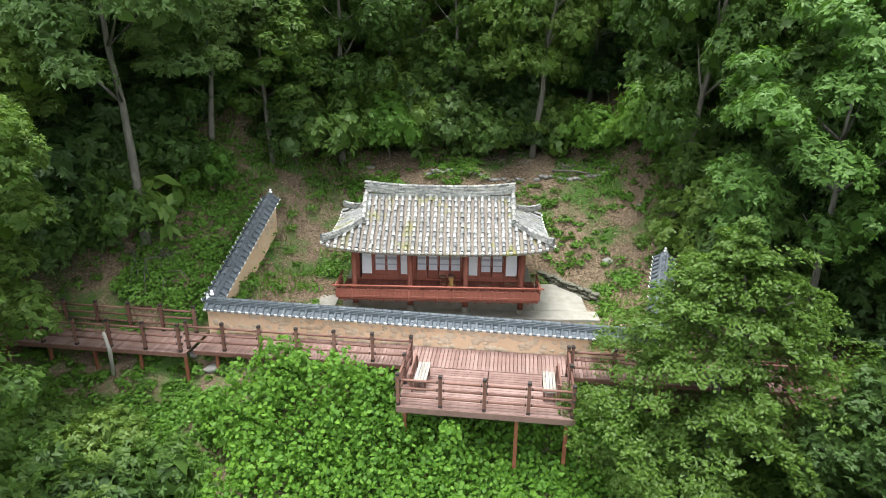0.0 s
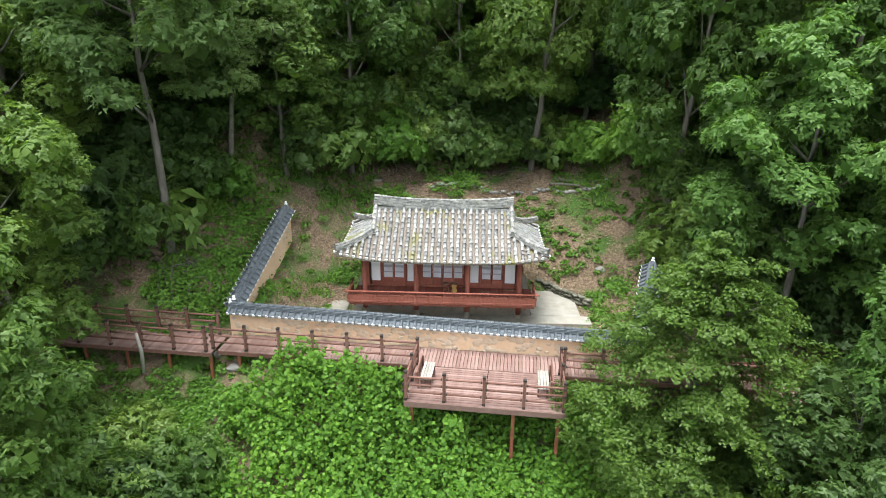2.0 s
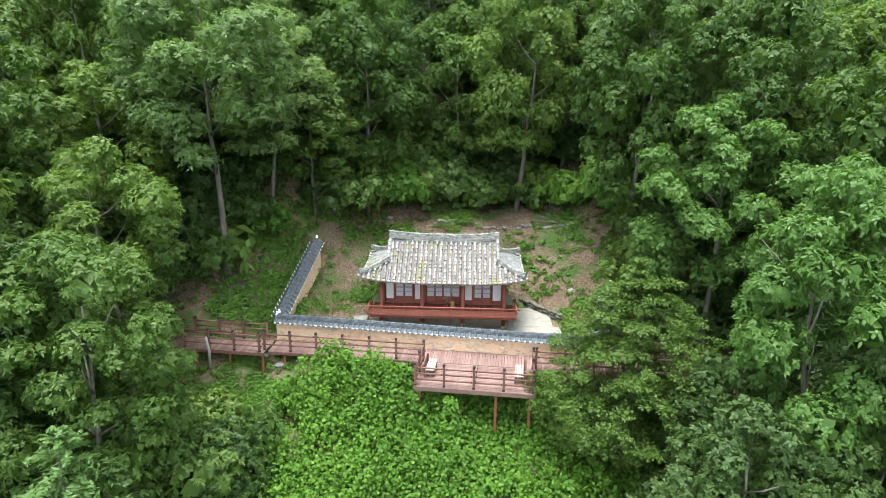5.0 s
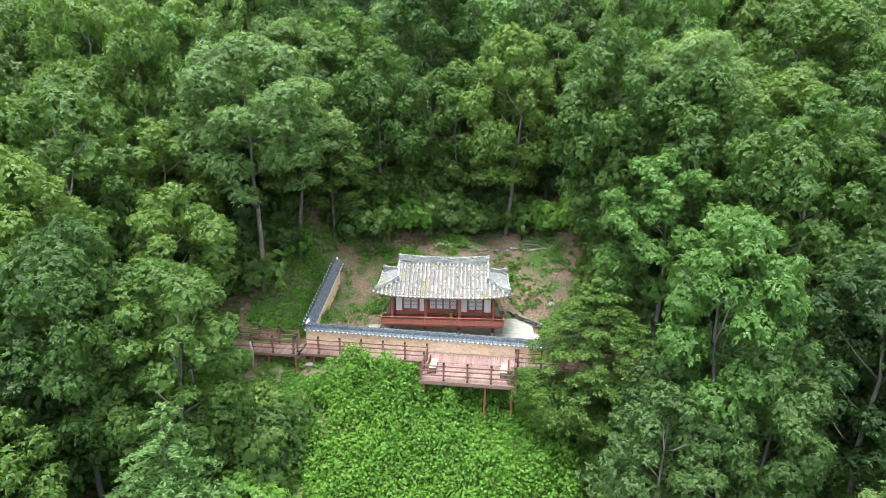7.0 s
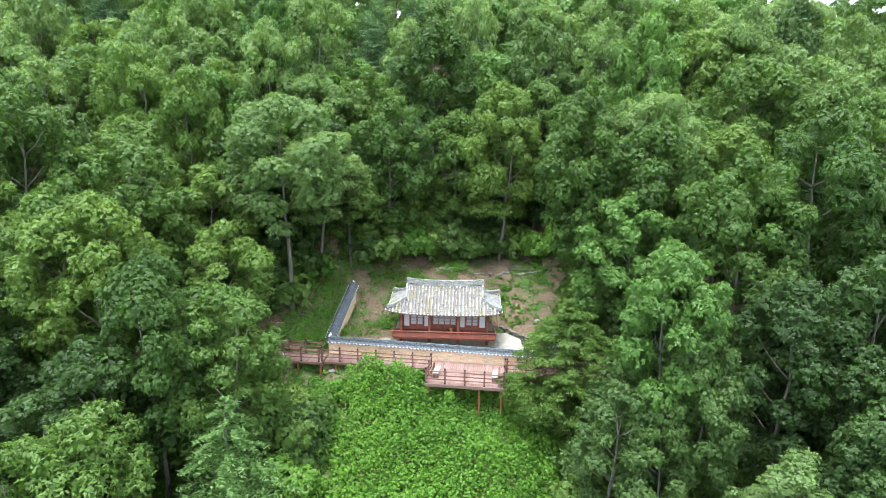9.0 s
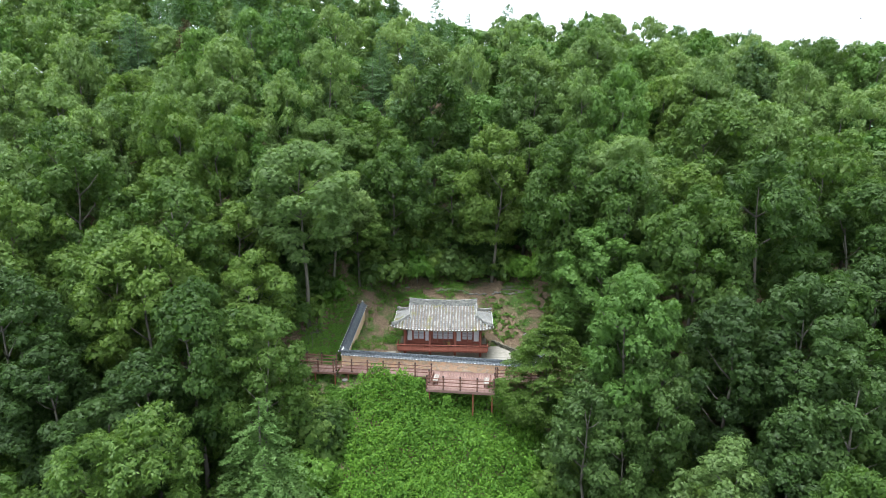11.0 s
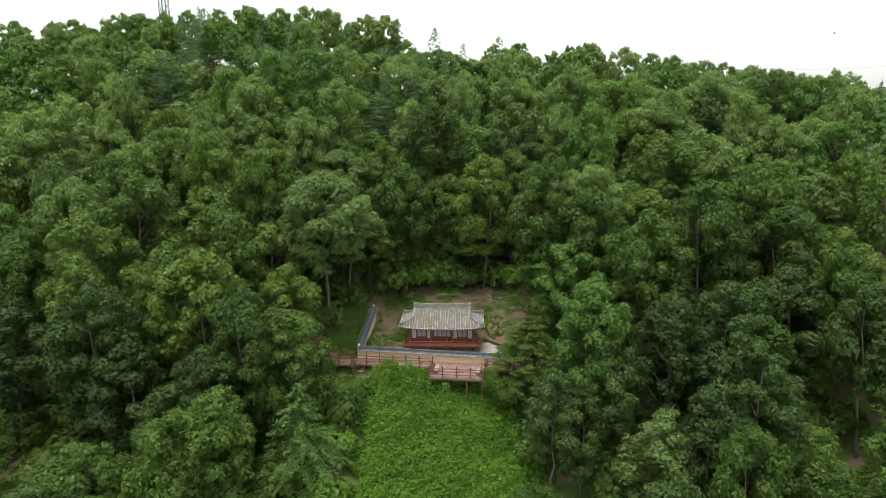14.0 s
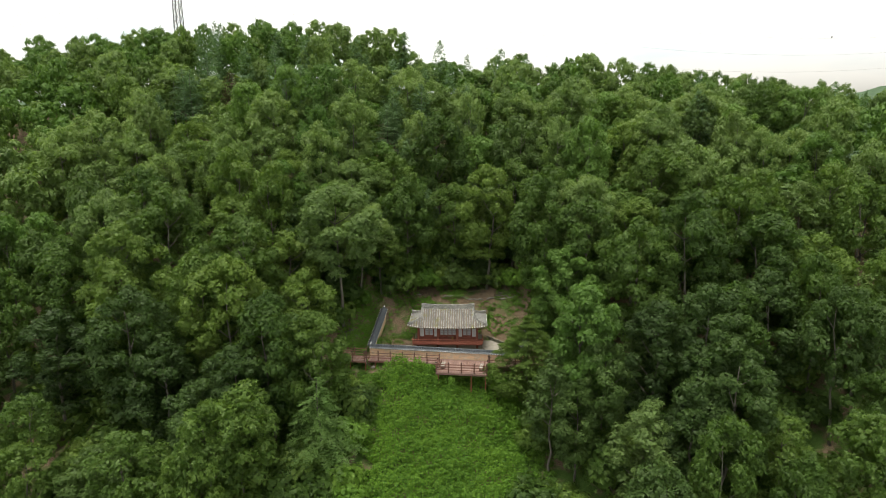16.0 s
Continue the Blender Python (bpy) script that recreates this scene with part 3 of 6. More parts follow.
OAK_LABEL = "tall broadleaf tree with dense mid-green crown on the hillside"
MODELS = {
    "o": [forest_tree("oak_tree", OAK_LABEL, 16, 3.7, 12.0, 52, 4, 860, 0.17, M_LEAF, 11 + i) for i in range(3)],
    "d": [forest_tree("oak_tree", "broadleaf tree on the slope with shade put into its deep green leaf colour", 16, 3.6, 12.4, 52, 4, 820, 0.17, M_LEAF_SHADED, 31 + i) for i in range(2)],
    "g": [forest_tree("oak_tree", "tall broadleaf tree with pale grey-green crown above the yard", 18, 4.4, 10.5, 58, 4, 900, 0.19, M_LEAF_HAZED, 45 + i, shape=0.38, spread=0.27, ragged=0.35) for i in range(2)],
    "y": [forest_tree("oak_tree", "broadleaf tree with bright yellow-green crown beside the clearing", 16, 3.6, 11.5, 50, 4, 850, 0.18, M_LEAF_BRIGHT, 48 + i, flat=0.75, ragged=0.35) for i in range(2)],
    "z": [spray_tree("zelkova_tree", "spreading yellow-green zelkova tree beside the viewing deck", 10.5, 4.4, 380, 0.14, M_LEAF_YELLOW, 51)],
    "p": [forest_tree("young_tree", "slender young tree with pale grey-green leaves", 11, 2.2, 8.0, 40, 4, 1300, 0.13, M_LEAF_PALE, 61, 0.12, group="", ragged=0.4, dome=0.6)],
    "c": [conifer("larch_tree", "young feathery larch tree with pale green boughs", 11, 3.0, 24, 0.22, 71)],
}
MODEL_SIZE = {"o": (16, 3.7), "d": (16, 3.6), "g": (18, 4.4), "y": (16, 3.6), "z": (10.5, 4.4), "p": (11, 2.2), "c": (11, 3.0)}
used = {}


def plant(x, y, top, r, kind, rng):
    """A tree of a kind with its foot on the ground and its top at the given height."""
    models = MODELS[kind]
    k = used.get(kind, 0)
    used[kind] = k + 1
    src = models[k % len(models)]
    h0, r0 = MODEL_SIZE[kind]
    g = ground_at(x, y)
    m = pose(x, y, g, 0, 0, rng.random() * 360) @ Matrix.Diagonal((r / r0, r / r0, (top - g) / h0, 1))
    if k < len(models):
        src.matrix_basis = m
    else:
        base = src.matrix_basis.copy()
        src.matrix_basis = Matrix.Identity(4)
        copy_thing(src, m)
        src.matrix_basis = base


rng_trees = np.random.default_rng(5)
named = NEAR_LEFT + FAR_LEFT + NEAR_RIGHT + FAR_RIGHT + NEAR_BACK
for tr in named:
    plant(*tr, rng_trees)


def open_land(x, y):
    """Whether the yard, the vine slope, the boardwalk or the air before the slope lies here."""
    if -9.8 < x < 10.5 and -6 < y < 11.5:
        return True
    if y <= -4 and -8.5 - 0.1 * (-4 - y) < x < 8.2 + 0.06 * (-4 - y):
        return True
    if -26 < x <= -9 and -6.2 < y < -0.6:
        return True
    if 10 < x < 17 and -9.5 < y < -2.5:
        return True
    if -17 < x < 15 and -30 < y < 8.5:
        return True
    return False


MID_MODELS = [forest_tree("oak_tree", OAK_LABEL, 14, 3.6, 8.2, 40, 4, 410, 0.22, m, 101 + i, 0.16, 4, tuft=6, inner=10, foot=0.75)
              for i, m in enumerate((M_LEAF, M_LEAF_SHADED, M_LEAF_HAZED, M_LEAF, M_LEAF_PALE, M_LEAF_BRIGHT))]


def conifer_quads(height, rx, boughs, leaf, rng, low=0.3, dense=11):
    """A loose conifer crown: many short boughs at uneven heights, each a flat plume of needles."""
    vs, qs, off = [], [], 0
    for i in range(boughs):
        f = (i + rng.random()) / boughs
        z0, ln = height * (low + (0.98 - low) * f), rx * (1 - f) ** 0.62 * (0.65 + 0.5 * rng.random()) + 0.25
        a = 2.39996 * i + 0.4 * rng.normal()
        n = int(6 + dense * ln)
        s = ln * rng.random(n) ** 0.6
        w = 0.24 * (0.35 + s) * rng.normal(size=n)
        pos = np.stack([s * np.cos(a) - w * np.sin(a), s * np.sin(a) + w * np.cos(a), z0 + 0.16 * s - 0.03 * s * s + 0.1 * rng.normal(size=n)], 1)
        nrm = np.stack([0.35 * np.cos(a) + 0 * s, 0.35 * np.sin(a) + 0 * s, np.ones(n)], 1) + 0.4 * rng.normal(size=(n, 3))
        nrm /= np.linalg.norm(nrm, axis=1, keepdims=True)
        v, q = leaf_quads(pos, nrm, leaf, leaf * 0.3, rng, -0.2)
        vs.append(v); qs.append(q + off); off += len(v)
    return np.concatenate(vs), np.concatenate(qs)


def pine(label, height, rx, boughs, leaf, material, seed, dense=34):
    rng = np.random.default_rng(seed)
    t = thing("pine_tree", label, "tree", "hillside trees")
    part("trunk", trunk_mesh(height, 0.15, (0.2, 0.1), 0, rng, 0.96), None, t)
    part("crown", quads_mesh("crown", *conifer_quads(height, rx, boughs, leaf, rng, 0.34, dense), material), None, t)
    return t


MID_MODELS += [pine("pine tree with feathery blue-green boughs on the upper slope", 14, 3.1, 84, 0.3, M_NEEDLE, 121 + i) for i in range(2)]
dead = pine("dead pine tree with rust-brown needles on the upper slope", 13, 2.2, 60, 0.3, M_RUST, 131, 22)
dead.matrix_basis = pose(-37.4, 33, ground_at(-37.4, 33)) @ Matrix.Diagonal((1, 1, (36.4 - ground_at(-37.4, 33)) / 13, 1))
far_spots, mid_spots, mid_used, mid_count = [], [], set(), 0
spots = [(x0, y0) for y0 in np.arange(-24, 66, 5.0) for x0 in np.arange(-115, 116, 5.1)]
for x0, y0 in spots:
    x, y = x0 + 1.5 * rng_trees.normal(), y0 + 1.3 * rng_trees.normal()
    roll, grow, turn = rng_trees.random(3)
    if open_land(x, y) or abs(x) > 40 + 0.75 * (y + 40) or math.hypot(x + 36.4, y - 30.5) < 5.0:
        continue
    if any((x - a) ** 2 + (y - b) ** 2 < (0.64 * (r + 2.6)) ** 2 for a, b, _, r, _ in named):
        continue
    h = 11.6 + 5.6 * grow if y < 36 else 10.4 + 5.8 * grow
    if y < -14:
        h *= 0.85
    pines_here = 0.42 if -48 < x < 2 and 22 < y < 54 else 0.93 if y > 8 else 1.0
    if y < 37 and abs(x) < 54 and mid_count < 235:
        # haze-paled leaves prevail up the slope, shade-toned ones turn up lower down
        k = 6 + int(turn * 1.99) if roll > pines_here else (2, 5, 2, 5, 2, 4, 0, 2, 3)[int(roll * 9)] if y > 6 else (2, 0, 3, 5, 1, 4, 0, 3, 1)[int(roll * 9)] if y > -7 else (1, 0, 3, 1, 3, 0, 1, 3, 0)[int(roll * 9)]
        src = MID_MODELS[k]
        s = 0.7 + 0.34 * turn
        m = pose(x, y, ground_at(x, y), 0, 0, 360 * 7 * turn) @ Matrix.Diagonal((s, s, h / 14, 1))
        if k not in mid_used:
            src.matrix_basis = m
            mid_used.add(k)
        else:
            base = src.matrix_basis.copy()
            src.matrix_basis = Matrix.Identity(4)
            copy_thing(src, m)
            src.matrix_basis = base
        mid_count += 1
        mid_spots.append((x, y))
    else:
        far_spots.append((x, y, h, roll > pines_here, roll, turn))

# small trees that close the gaps left in the canopy
stand = np.array([(t[0], t[1]) for t in far_spots] + [(t[0], t[1]) for t in named] + mid_spots)
for y0 in np.arange(-8, 68, 2.3):
    for x0 in np.arange(-72, 72, 2.3):
        x, y = x0 + 0.6 * rng_trees.normal(), y0 + 0.6 * rng_trees.normal()
        if open_land(x, y) or abs(x) > 36 + 0.75 * (y + 40) or np.min(np.hypot(stand[:, 0] - x, stand[:, 1] - y)) < 3.6:
            continue
        roll, turn = rng_trees.random(2)
        far_spots.append((x, y, 8.5 + 3.0 * rng_trees.random(), False, roll, turn))
        stand = np.vstack([stand, (x, y)])


def build_far_woods():
    """The woods further up and to both sides, as one mass of crowns."""
    rng = np.random.default_rng(77)
    kinds = [puffs(bough_lobes(13, 3.6, 6.0, 24, 2, rng, 0.33, 0.55, 0.65), 70, 0.36, 0.2, rng, 0.84, low=-0.2, tuft=5, inner=20, ragged=0.15) for _ in range(5)]
    pines = [conifer_quads(13.5, 2.7, 70, 0.5, rng) for _ in range(3)]
    vs, qs, sl, off = [], [], [], 0
    for x, y, h, is_pine, roll, turn in far_spots:
        v, q = pines[int(turn * 2.99)] if is_pine else kinds[int(turn * 4.99)]
        s = (0.68 + 0.36 * turn) * (1.0 if h > 10.2 else 0.85)
        a = 6.28 * turn * 7
        c, sn = math.cos(a), math.sin(a)
        w = np.stack([s * (v[:, 0] * c - v[:, 1] * sn) + x, s * (v[:, 0] * sn + v[:, 1] * c) + y, v[:, 2] * h / 13 + ground_at(x, y)], 1)
        vs.append(w); qs.append(q + off); off += len(w)
        # half the broadleaf crowns take the pale leaf colour that imitates haze
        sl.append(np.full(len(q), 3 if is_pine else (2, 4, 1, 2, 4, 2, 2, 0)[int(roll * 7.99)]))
    me = quads_mesh("far_woods", np.concatenate(vs), np.concatenate(qs), [M_LEAF, M_LEAF_PALE, M_LEAF_HAZED, M_NEEDLE, M_LEAF_BRIGHT], np.concatenate(sl))
    tagged(new("far_woods", me), "dense green broadleaf and pine woods covering the upper hill", "woods", kind="stuff")


build_far_woods()


def build_undergrowth():
    """Low bushes that close the woods' floor between the trunks."""
    rng = np.random.default_rng(79)
    vs, qs, off = [], [], 0
    kinds = [puffs([(0.7 * rng.normal(), 0.7 * rng.normal(), 0.5 + 0.7 * rng.random(), 0.75 + 0.4 * rng.random()) for _ in range(4)], 46, 0.42, 0.2, rng, 0.7) for _ in range(4)]
    for k in range(1150):
        x, y = (-75 + 150 * rng.random(), -25 + 80 * rng.random()) if k % 5 < 2 else (-62 + 100 * rng.random(), 8 + 32 * rng.random()) if k % 5 < 4 else (-70 + 130 * rng.random(), 46 + 27 * rng.random()) if k % 2 else (-62 + 38 * rng.random(), -12 + 20 * rng.random())
        s, a = (0.8 + 0.8 * rng.random()) * (1.9 if y > 46 else 1), 6.28 * rng.random()
        if (open_land(x, y) and abs(x) < (10 if y > -9 else 7.2)) or (10 < x < 17 and -9.5 < y < -2.5) or (-24 < x < -9 and -6.5 < y < -0.6) or abs(x) > 40 + 0.75 * (y + 30) or (abs(x) < 16 and -3 < y < 11.5 and rng.random() < 0.75):
            continue
        v, q = kinds[k % 4]
        c, sn = s * math.cos(a), s * math.sin(a)
        w = np.stack([v[:, 0] * c - v[:, 1] * sn + x, v[:, 0] * sn + v[:, 1] * c + y, v[:, 2] * s + ground_at(x, y)], 1)
        vs.append(w); qs.append(q + off); off += len(w)
    me = quads_mesh("undergrowth", np.concatenate(vs), np.concatenate(qs), M_LEAF)
    tagged(new("undergrowth", me), "dark green undergrowth between the trunks of the woods", "undergrowth", kind="stuff")


build_undergrowth()


# ---- pieces ----
def basis(origin, xdir, up):
    """A pose at origin whose x runs along xdir and whose z lies nearest to up."""
    x = Vector(xdir).normalized()
    y = Vector(up).cross(x).normalized()
    z = x.cross(y)
    return Matrix(((x.x, y.x, z.x, origin[0]), (x.y, y.y, z.y, origin[1]), (x.z, y.z, z.z, origin[2]), (0, 0, 0, 1)))


def joined(name, template, matrices, material, parent, label="", kind="stuff"):
    """Many copies of one small mesh as one part."""
    tv, tf = template
    tv = np.array([list(v) + [1.0] for v in tv])
    vs, fs, off = [], [], 0
    for m in matrices:
        vs.append((np.array(m) @ tv.T).T[:, :3])
        fs.extend(tuple(i + off for i in f) for f in tf)
        off += len(tv)
    ob = part(name, mesh_of(name, np.concatenate(vs), fs, material), None, parent, label)
    return tagged(ob, kind=kind)


def pieces(name, me, matrices, parent):
    """Objects of their own on one mesh, under a thing or part."""
    for m in matrices:
        ob = new(name, me)
        ob.parent = parent
        ob.matrix_basis = m


def half_tube(length, r0, r1, sides=6, thick=0.02):
    """A cover tile: half a tapered pipe from x = 0 down to x = length, with a closed lower end."""
    v, f = [], []
    for x, r in ((0, r0), (length, r1)):
        for k in range(sides + 1):
            a = math.pi * k / sides
            v.append((x, r * math.cos(a), r * math.sin(a)))
    n = sides + 1
    for k in range(sides):
        f.append((k, n + k, n + k + 1, k + 1))
    f.append(tuple(range(n, 2 * n)))
    f.append(tuple(reversed(range(n))))
    f.append((0, n - 1, 2 * n - 1, n))
    return v, f


def pan(length, width, sag=0.035, thick=0.025):
    """A pan tile: a shallow trough."""
    v, f = [], []
    k = 4
    for x in (0, length):
        for z0 in (0.0, -thick):
            for i in range(k + 1):
                t = i / k * 2 - 1
                v.append((x, t * width / 2, z0 - sag * (1 - t * t)))
    n = k + 1
    for i in range(k):
        f.append((i, 2 * n + i, 2 * n + i + 1, i + 1))
        f.append((n + i, n + i + 1, 3 * n + i + 1, 3 * n + i))
        f.append((2 * n + i, 3 * n + i, 3 * n + i + 1, 2 * n + i + 1))
    return v, f


def lump(seed, flat=0.5):
    """An irregular rounded stone about one unit across."""
    rng = np.random.default_rng(seed)
    bm = bmesh.new()
    bmesh.ops.create_icosphere(bm, subdivisions=1, radius=0.5)
    for v in bm.verts:
        v.co *= 0.8 + 0.4 * rng.random()
        v.co.z *= flat
    return bm


def lump_mesh(name, seed, material, flat=0.5):
    bm = lump(seed, flat)
    me = bpy.data.meshes.new(name)
    bm.to_mesh(me)
    bm.free()
    me.materials.append(material)
    me.polygons.foreach_set("use_smooth", [True] * len(me.polygons))
    return me


# ---- the house ----
FLOOR, WALL_Y = 1.2, 0.92
EAVE_X, EAVE_F, EAVE_B, RIDGE_Y, RIDGE_Z, GABLE_X, HIP_U = 4.72, -0.98, 3.98, 1.5, 4.98, 3.15, 0.46
house = thing("hanok_house", "small red-timbered Korean house with weathered grey tile roof on the yard", "house")


def eave_lift(x):
    return 0.36 * min(1.15, abs(x) / EAVE_X) ** 3.6


def slope_point(x, u, back=False):
    """A point of the main roof at x, u from the ridge (0) to the eave (1)."""
    ye = (EAVE_B + 0.1 * (abs(x) / EAVE_X) ** 3) if back else (EAVE_F - 0.1 * (abs(x) / EAVE_X) ** 3)
    ze = 3.2 + eave_lift(x)
    return Vector((x, RIDGE_Y + (ye - RIDGE_Y) * u, RIDGE_Z + (ze - RIDGE_Z) * (1.27 * u - 0.27 * u * u)))


FOOT_Z = slope_point(GABLE_X, HIP_U).z


def side_point(sx, y, w):
    """A point of the skirt roof under a gable; w from the gable's foot (0) to the side eave (1)."""
    ze = 3.2 + eave_lift(EAVE_X * abs(y - RIDGE_Y) / (RIDGE_Y - EAVE_F))
    x = GABLE_X - 0.1 + (EAVE_X - GABLE_X + 0.1) * w
    return Vector((sx * x, y, FOOT_Z + 0.05 + (ze - FOOT_Z - 0.05) * (1.15 * w - 0.15 * w * w)))


def hip_start(x):
    """Where on the main slope a tile row past the gable starts."""
    return HIP_U + (1 - HIP_U) * max(0.0, (abs(x) - GABLE_X) / (EAVE_X - GABLE_X))


def roof_slab():
    """The bed under the tiles of both main slopes, cut off along the hips."""
    xs = [-4.7, -4.2, -3.7, -3.2, -3.1, -2, -1, 0, 1, 2, 3.1, 3.2, 3.7, 4.2, 4.7]
    v, f = [], []
    for back in (False, True):
        for deep in (0.06, 0.16):
            for x in xs:
                u0 = 0.0 if abs(x) < GABLE_X else hip_start(x)
                v += [slope_point(x, u0 + (1 - u0) * t, back) - Vector((0, 0, deep)) for t in (0, 0.25, 0.5, 0.75, 1)]
    n = 5 * len(xs)
    for o in (0, n, 2 * n, 3 * n):
        for i in range(len(xs) - 1):
            for j in range(4):
                f.append(tuple(o + (i + di) * 5 + j + dj for di, dj in ((0, 0), (1, 0), (1, 1), (0, 1))))
    for o in (0, 2 * n):
        for i in range(len(xs) - 1):
            f.append((o + i * 5 + 4, o + i * 5 + 9, o + n + i * 5 + 9, o + n + i * 5 + 4))
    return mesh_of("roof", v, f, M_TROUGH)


roof = part("roof", roof_slab(), None, house, "hip-and-gable roof of weathered grey tiles")

TILE_W = 0.287
rng_roof = np.random.default_rng(9)
cover_me = mesh_of("roof_tile", *half_tube(0.31, 0.07, 0.082), M_ROOF, True)


def disc(r, thick, sides=10):
    v = [(x, r * math.cos(2 * math.pi * k / sides), r * math.sin(2 * math.pi * k / sides)) for x in (0, thick) for k in range(sides)]
    f = [tuple(range(sides, 2 * sides)), tuple(reversed(range(sides)))]
    return v, f + [(k, (k + 1) % sides, sides + (k + 1) % sides, sides + k) for k in range(sides)]


plug_me = mesh_of("tile_end", *disc(0.068, 0.05), M_LIME)
front_rows, back_rows, pans, plugs, side_rows = [], [], [], [], []


def tile_row(point, u0, u1, normal_hint, covers, across, plug=None, lift=0.045):
    """Poses of the cover tiles of one row, from u0 to u1 along point(u)."""
    total = sum((point(u0 + (u1 - u0) * (i + 1) / 8) - point(u0 + (u1 - u0) * i / 8)).length for i in range(8))
    n = max(1, round(total / 0.27))
    for i in range(n):
        a, b = point(u0 + (u1 - u0) * i / n), point(u0 + (u1 - u0) * (i + 1) / n)
        j = Vector(rng_roof.normal(size=3) * 0.009)
        m = basis(a + Vector((0, 0, lift)) + j, b - a + Vector(rng_roof.normal(size=3) * 0.012), normal_hint)
        covers.append(m @ Matrix.Scale((b - a).length / 0.29, 4, (1, 0, 0)))
    if plug is not None:
        e = point(u1)
        plug.append(basis(e + (e - a).normalized() * 0.035 + Vector((0, 0, lift - 0.03)), e - a, normal_hint))


cols = int(EAVE_X * 2 / TILE_W)
for c in range(cols):
    x = (c - (cols - 1) / 2) * TILE_W
    for back, store in ((False, front_rows), (True, back_rows)):
        u0 = 0.03 if abs(x) < GABLE_X - 0.02 else hip_start(x) + 0.02
        if u0 > 0.95:
            continue
        tile_row(lambda u, x=x, back=back: slope_point(x, u, back), u0, 1.0, (0, 0, 1), store, None, plugs if not back else None)
        xm = x + TILE_W / 2
        u0 = 0.02 if abs(xm) < GABLE_X - 0.02 else hip_start(xm) + 0.01
        n = 11
        for i in range(n):
            ua, ub = u0 + (1.015 - u0) * i / n, u0 + (1.015 - u0) * (i + 1) / n
            if ub - ua < 0.01:
                continue
            a, b = slope_point(xm, ua, back), slope_point(xm, ub, back)
            pans.append(basis(a + Vector((0, 0, 0.0 + 0.006 * rng_roof.random())), b - a - Vector((0, 0, 0.02)), (0, 0, 1)) @ Matrix.Scale((b - a).length / 0.24, 4, (1, 0, 0)))
for sx in (-1, 1):
    rows = int((EAVE_B - EAVE_F) / TILE_W)
    for c in range(rows):
        y = EAVE_F + 0.12 + c * TILE_W
        d = abs(y - RIDGE_Y) / (RIDGE_Y - EAVE_F)
        w0 = max(0.0, (d - HIP_U) / (1 - HIP_U)) * 0.97 + 0.02
        if w0 < 0.93:
            tile_row(lambda w, y=y, sx=sx: side_point(sx, y, w), w0, 1.0, (0, 0, 1), side_rows, None, plugs)
            for i in range(6):
                wa, wb = w0 + (1.01 - w0) * i / 6, w0 + (1.01 - w0) * (i + 1) / 6
                a, b = side_point(sx, y + TILE_W / 2, wa), side_point(sx, y + TILE_W / 2, wb)
                pans.append(basis(a, b - a - Vector((0, 0, 0.02)), (0, 0, 1)) @ Matrix.Scale((b - a).length / 0.24, 4, (1, 0, 0)))
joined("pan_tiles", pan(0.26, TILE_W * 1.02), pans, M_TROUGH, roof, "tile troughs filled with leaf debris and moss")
pieces("roof_tile", cover_me, front_rows, roof)
pieces("tile_end", plug_me, plugs, roof)
joined("rear_tiles", half_tube(0.31, 0.07, 0.082), back_rows, M_ROOF, roof)
joined("skirt_tiles", half_tube(0.31, 0.07, 0.082), side_rows, M_ROOF, roof)


def ridge_band(parent, path, layers, width, thick, seg, top_r):
    """A ridge of stacked flat tiles with round tiles on top, along a path of points at its foot."""
    me = mesh_of("ridge_tile", *(lambda b: (b[0], b[1]))(flat_tile(seg, width, thick)), M_RIDGE)
    cap = mesh_of("ridge_cap", *half_tube(seg * 1.03, top_r, top_r * 1.06), M_RIDGE, True)
    lens = [0.0]
    for a, b in zip(path, path[1:]):
        lens.append(lens[-1] + (b - a).length)

    def at(s):
        s = min(max(s, 0), lens[-1])
        i = max(k for k in range(len(lens) - 1) if lens[k] <= s + 1e-9)
        return path[i].lerp(path[i + 1], (s - lens[i]) / (lens[i + 1] - lens[i]))
    n = max(1, round(lens[-1] / seg))
    st = lens[-1] / n
    flats, caps = [], []
    for i in range(n):
        for l in range(layers):
            sh = 0.5 * st * (l % 2)
            a, b = at(i * st + sh), at((i + 1) * st + sh)
            if (b - a).length < 0.04:
                continue
            j = Vector((rng_roof.normal() * 0.008, rng_roof.normal() * 0.008, l * thick * 1.04 + rng_roof.normal() * 0.004))
            flats.append(basis(a + j, b - a, (0, 0, 1)) @ Matrix.Diagonal(((b - a).length / seg, 1 - 0.045 * l + 0.05 * rng_roof.normal(), 1, 1)))
        a, b = at(i * st), at((i + 1) * st)
        caps.append(basis(a + Vector((0, 0, layers * thick * 1.04)), b - a, (0, 0, 1)) @ Matrix.Scale((b - a).length / seg, 4, (1, 0, 0)))
    pieces("ridge_tile", me, flats, parent)
    pieces("ridge_cap", cap, caps, parent)


def flat_tile(seg, width, thick):
    v = [(x, y, z + (0.012 if abs(y) < width * 0.3 else 0)) for x in (0.006, seg - 0.006) for y, z in ((-width / 2, 0), (width / 2, 0), (width / 2 - 0.01, thick), (-width / 2 + 0.01, thick))]
    return v, [(0, 1, 5, 4), (1, 2, 6, 5), (2, 3, 7, 6), (3, 0, 4, 7), (3, 2, 1, 0), (4, 5, 6, 7)]


